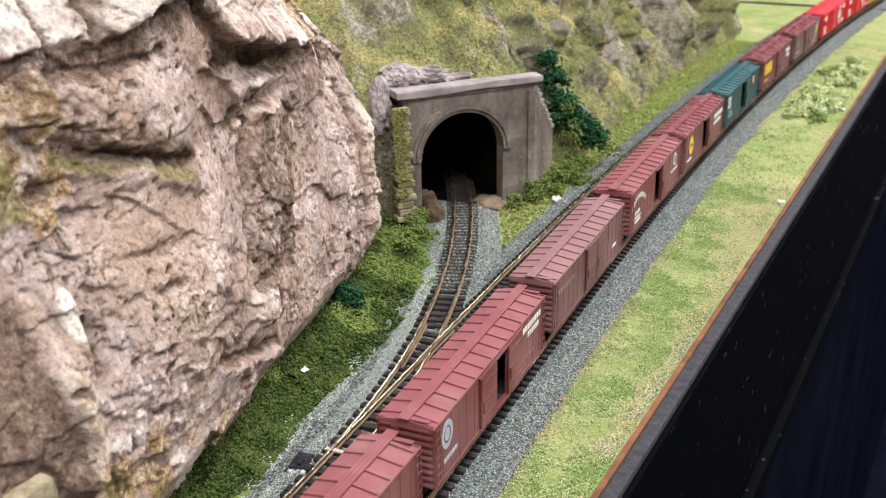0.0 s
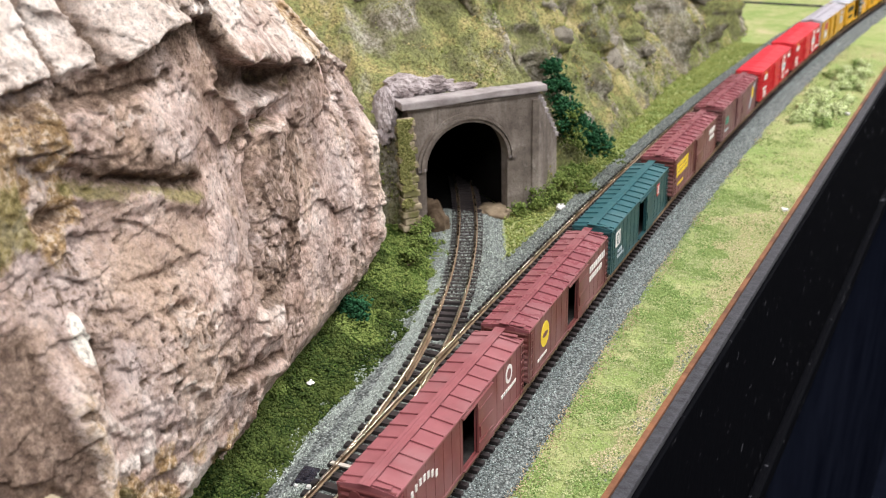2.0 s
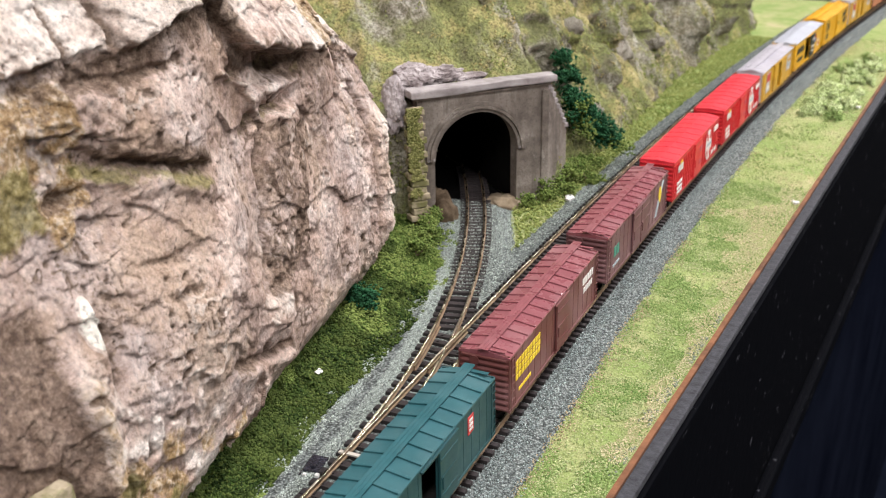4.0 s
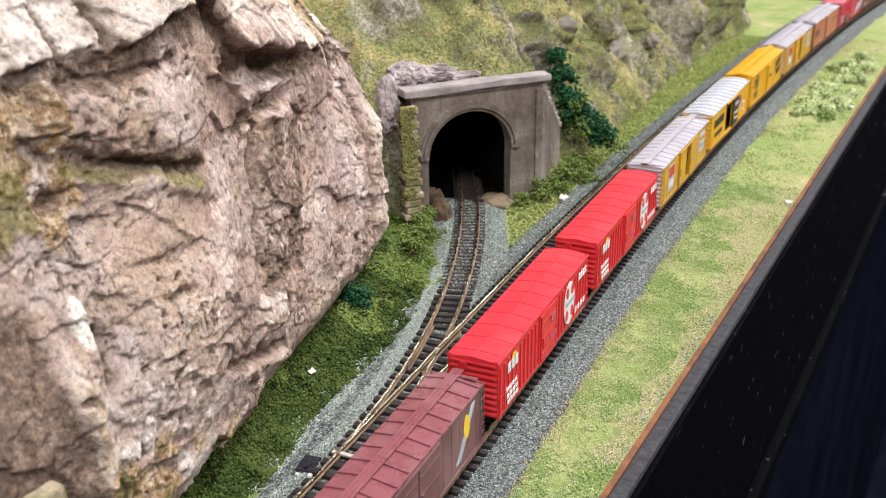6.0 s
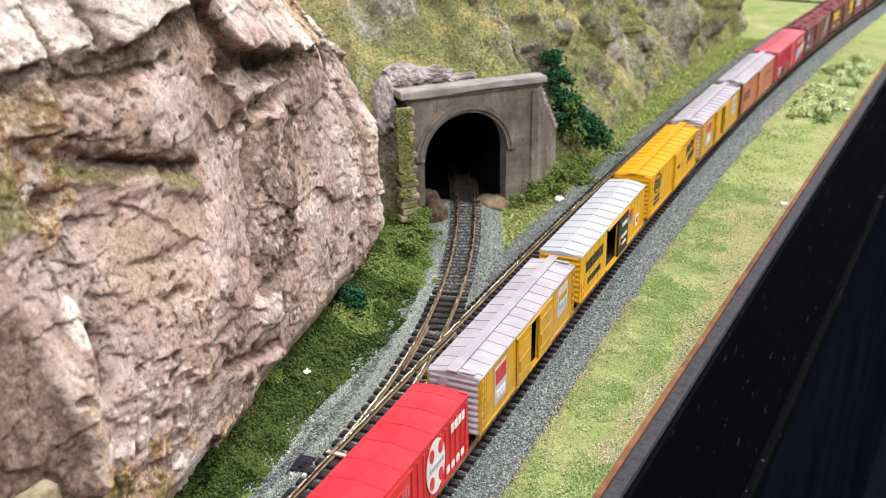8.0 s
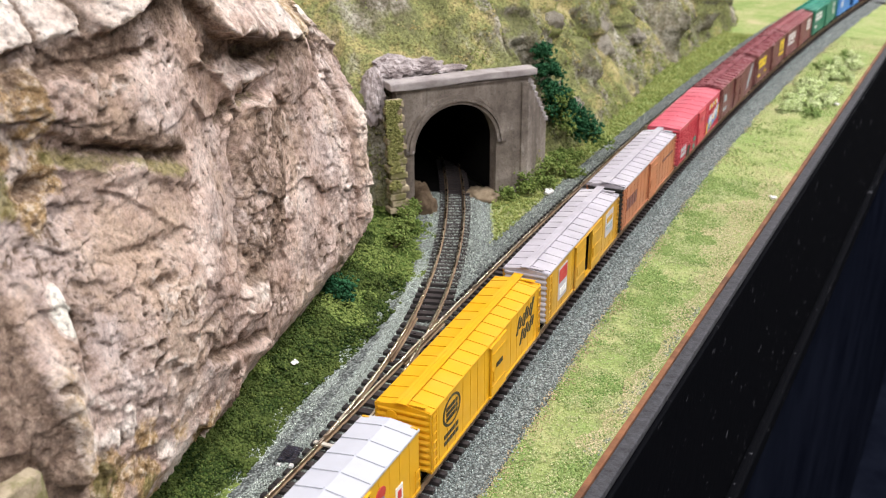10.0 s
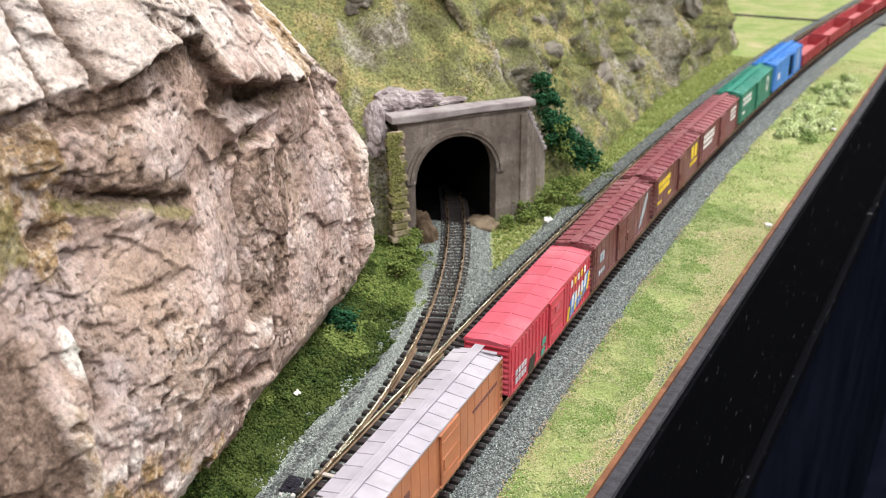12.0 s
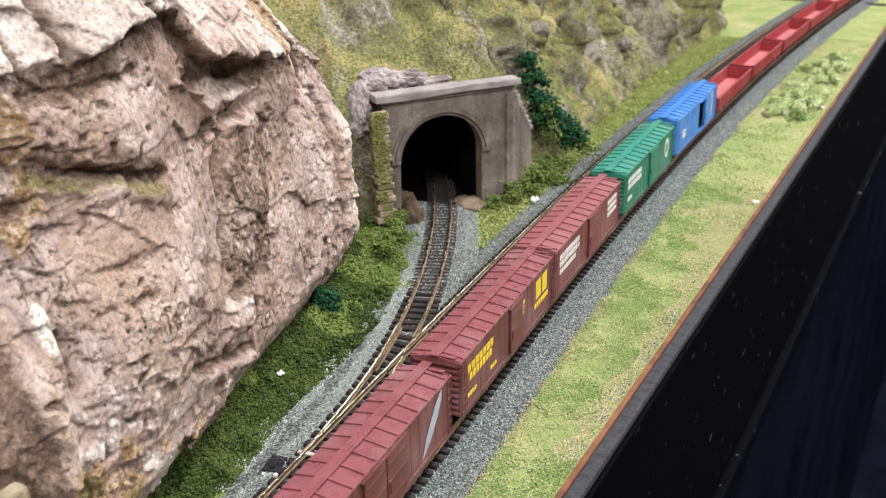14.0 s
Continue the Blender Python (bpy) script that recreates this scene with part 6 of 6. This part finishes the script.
def switch_motor():
    thing = tagged(new("switch_machine"), "low glossy black switch machine beside the turnout", "switch machine")
    thing.matrix_basis = pose(-0.0412, -0.0360, -0.0046, 0, 0, 8) @ Matrix.Diagonal((0.95, 0.72, 1.0, 1.0))
    glossy = simple("glossy_black_plastic", (0.010, 0.010, 0.014), (0.03, 0.03, 0.045), 300, 0.25)
    part("base_plate", block(0.0095, 0.0185, 0.0012, 0, 0, 0, 0.0004), glossy, thing)
    part("housing", block(0.0058, 0.0120, 0.0010, -0.0008, 0.0010, 0.0012, 0.0004), glossy, thing)
    part("cover_ridge", block(0.0018, 0.0085, 0.0005, -0.0008, 0.0015, 0.0022, 0.0002), glossy, thing)
    part("terminal", block(0.0014, 0.0022, 0.0008, 0.0020, -0.0064, 0.0012, 0.0002), WHITE_INK, thing, "small white terminal")
    part("terminal", block(0.0011, 0.0016, 0.0007, -0.0024, -0.0070, 0.0012, 0.0002), WHITE_INK, thing, "small white terminal")
    part("lever", block(0.0080, 0.0010, 0.0006, 0.0068, 0.0060, 0.0018, 0.0002), IRON, thing)


switch_motor()


def ledge():
    bm = block(0.030, 0.034, 0.053, -0.0640, -0.1420, -0.006, 0.0016)
    bmesh.ops.subdivide_edges(bm, edges=bm.edges[:], cuts=3, use_grid_fill=True)
    for v in bm.verts:
        v.co += Vector((1, 1, 1)) * 0.0011 * noise.fractal(v.co * 130, 0.9, 2.0, 3)
    tagged(part("stone_ledge", bm, QUOIN, None), "pale worn stone ledge with moss below the cliff", "ledge")
    spots = [Vector((RNG.uniform(-0.074, -0.060), RNG.uniform(-0.158, -0.130), 0.0472)) for _ in range(420)]
    scatter("ledge_moss", spots, RNG.uniform(0.0005, 0.0012, 420), CRUMB_MID, "green moss on the stone ledge", "moss")


ledge()


def chip(x, y, z, r, label, n=3):
    bm = bmesh.new()
    for k in range(n):
        made = bmesh.ops.create_icosphere(bm, subdivisions=1, radius=r * (1 - 0.2 * k))["verts"]
        for v in made:
            v.co = Vector((v.co.x * random.uniform(0.5, 1.2), v.co.y * random.uniform(0.7, 1.5), v.co.z * 0.6)) + Vector((x + r * 0.7 * math.sin(k * 2.1), y + r * 1.0 * k * 0.8, z))
    tagged(part("plaster_chip", bm, WHITE_INK, None), label, "plaster chip")


chip(-0.0690, 0.0110, 0.0008, 0.0012, "small white plaster chip on the embankment")
chip(0.0660, 0.2765, -0.0048, 0.0018, "small white plaster chip at the board edge")
chip(-0.0460, 0.2330, -0.0030, 0.0024, "pale plaster lump among the bushes by the portal", 4)
chip(0.0815, 0.4900, -0.0040, 0.0018, "small pale chip by the foliage heap")


def outcrop():
    """Lilac-grey rock face that rises from the coping into the hill."""
    pale = simple("lilac_grey_rock", (0.20, 0.165, 0.165), (0.56, 0.50, 0.51), 95, 0.95, 0.0, 0.0012, 420, 0.15)
    for u, out, z, sx, sy, sz in ((-0.002, -0.016, 0.066, 0.013, 0.009, 0.0085), (0.013, -0.017, 0.066, 0.014, 0.008, 0.0052), (-0.0150, -0.011, 0.054, 0.0070, 0.008, 0.016), (0.030, -0.014, 0.0640, 0.010, 0.006, 0.0022)):
        bm = bmesh.new()
        bmesh.ops.create_icosphere(bm, subdivisions=5, radius=1.0)
        for v in bm.verts:
            d, pts = noise.voronoi(v.co * 2.3 + Vector((u * 500, 0, 0)))
            h = noise.cell(pts[0] * 9.1)
            n = 0.90 + 0.12 * h + 0.10 * noise.fractal(v.co * 4, 0.9, 2.0, 4)
            p = v.co * n
            v.co = at_portal(u, out, z) + PU * p.x * sx + PN * p.y * sy + Vector((0, 0, p.z * sz))
        tagged(part("rock", bm, pale, None), "lilac-grey broken rock above the tunnel portal", "rock", "rocks above the portal")


outcrop()


def stone_material():
    m = Mat("mossy_grey_stone", 0.95, spec=0.15)
    base = m.ramp(m.noise(110, 8, 0.75), (0.36, (0.18, 0.15, 0.12)), (0.50, (0.46, 0.41, 0.35)), (0.64, (0.74, 0.69, 0.63)))
    green = m.ramp(m.noise(60, 7, 0.75), (0.52, 0.0), (0.64, 0.8))
    m.colour(m.mix(green, base, m.ramp(m.noise(500, 4, 0.7), (0.36, (0.09, 0.09, 0.03)), (0.62, (0.28, 0.28, 0.10)))))
    return m.bump(m.math("ADD", m.noise(180, 6, 0.7), m.math("MULTIPLY", m.noise(800, 3), 0.5)), 0.0012, 1.0)


def hill_rocks():
    """Broken stones that stand out of the turf along the hillside."""
    stone = stone_material()
    shapes = []
    for k in range(5):
        bm = bmesh.new()
        bmesh.ops.create_icosphere(bm, subdivisions=4, radius=1.0)
        for v in bm.verts:
            d, pts = noise.voronoi(v.co * 1.5 + Vector((k * 17.0, 0, 0)))
            n = 0.78 + 0.34 * noise.cell(pts[0] * 9.1) + 0.22 * noise.fractal(v.co * 2.4 + Vector((0, k * 9.0, 0)), 0.8, 2.1, 5)
            v.co = v.co * n
        me = bpy.data.meshes.new("hill_rock")
        bm.to_mesh(me)
        bm.free()
        me.polygons.foreach_set("use_smooth", [True] * len(me.polygons))
        me.materials.append(stone)
        shapes.append(me)
    rng = np.random.default_rng(23)
    near = [min(range(len(HILL_LINE)), key=lambda i: abs(HILL_LINE[i].y - y)) for y in np.arange(0.0, 0.86, 0.005)]
    spots = [(0.345 + 0.004 * k, 0.022 + 0.016 * k, 0.0075 + 0.0008 * (k % 3)) for k in range(7)]
    spots += [(y, z, r) for y, z, r in zip(rng.uniform(0.44, 0.79, 30), rng.uniform(0.018, 0.115, 30), rng.uniform(0.007, 0.016, 30))]
    spots += [(y, z, r) for y, z, r in zip(rng.uniform(0.15, 0.20, 7), rng.uniform(0.075, 0.13, 7), rng.uniform(0.004, 0.007, 7))]
    for n, (y, z, r) in enumerate(spots):
        p = hill_point(near[int(y / 0.005)], z)
        ob = new("hill_rock", shapes[n % 5])
        ob.matrix_basis = Matrix.Translation(p - Vector((0.62 * r, 0, 0.0))) @ pose(0, 0, 0, *rng.uniform(-180, 180, 3)) @ Matrix.Diagonal((r, r * rng.uniform(0.7, 1.1), r * rng.uniform(0.8, 1.5), 1))
        tagged(ob, "broken grey stone set in the grassy hillside", "rock", "rocks on the hillside")


hill_rocks()


def module_joint():
    """Dark seam where two boards of the layout meet."""
    x, y, a = along(0.985)
    bm = block(0.9, 0.0026, 0.0040, 0, 0, -0.0072, 0, None)
    ob = tagged(part("board_joint", bm, TAR, None, "", Matrix.Translation((x - 0.36, y + 0.004, 0.0)) @ pose(0, 0, 0, 0, 0, 4 - math.degrees(a))), "dark seam between two layout boards", kind="structure")


module_joint()

motions()
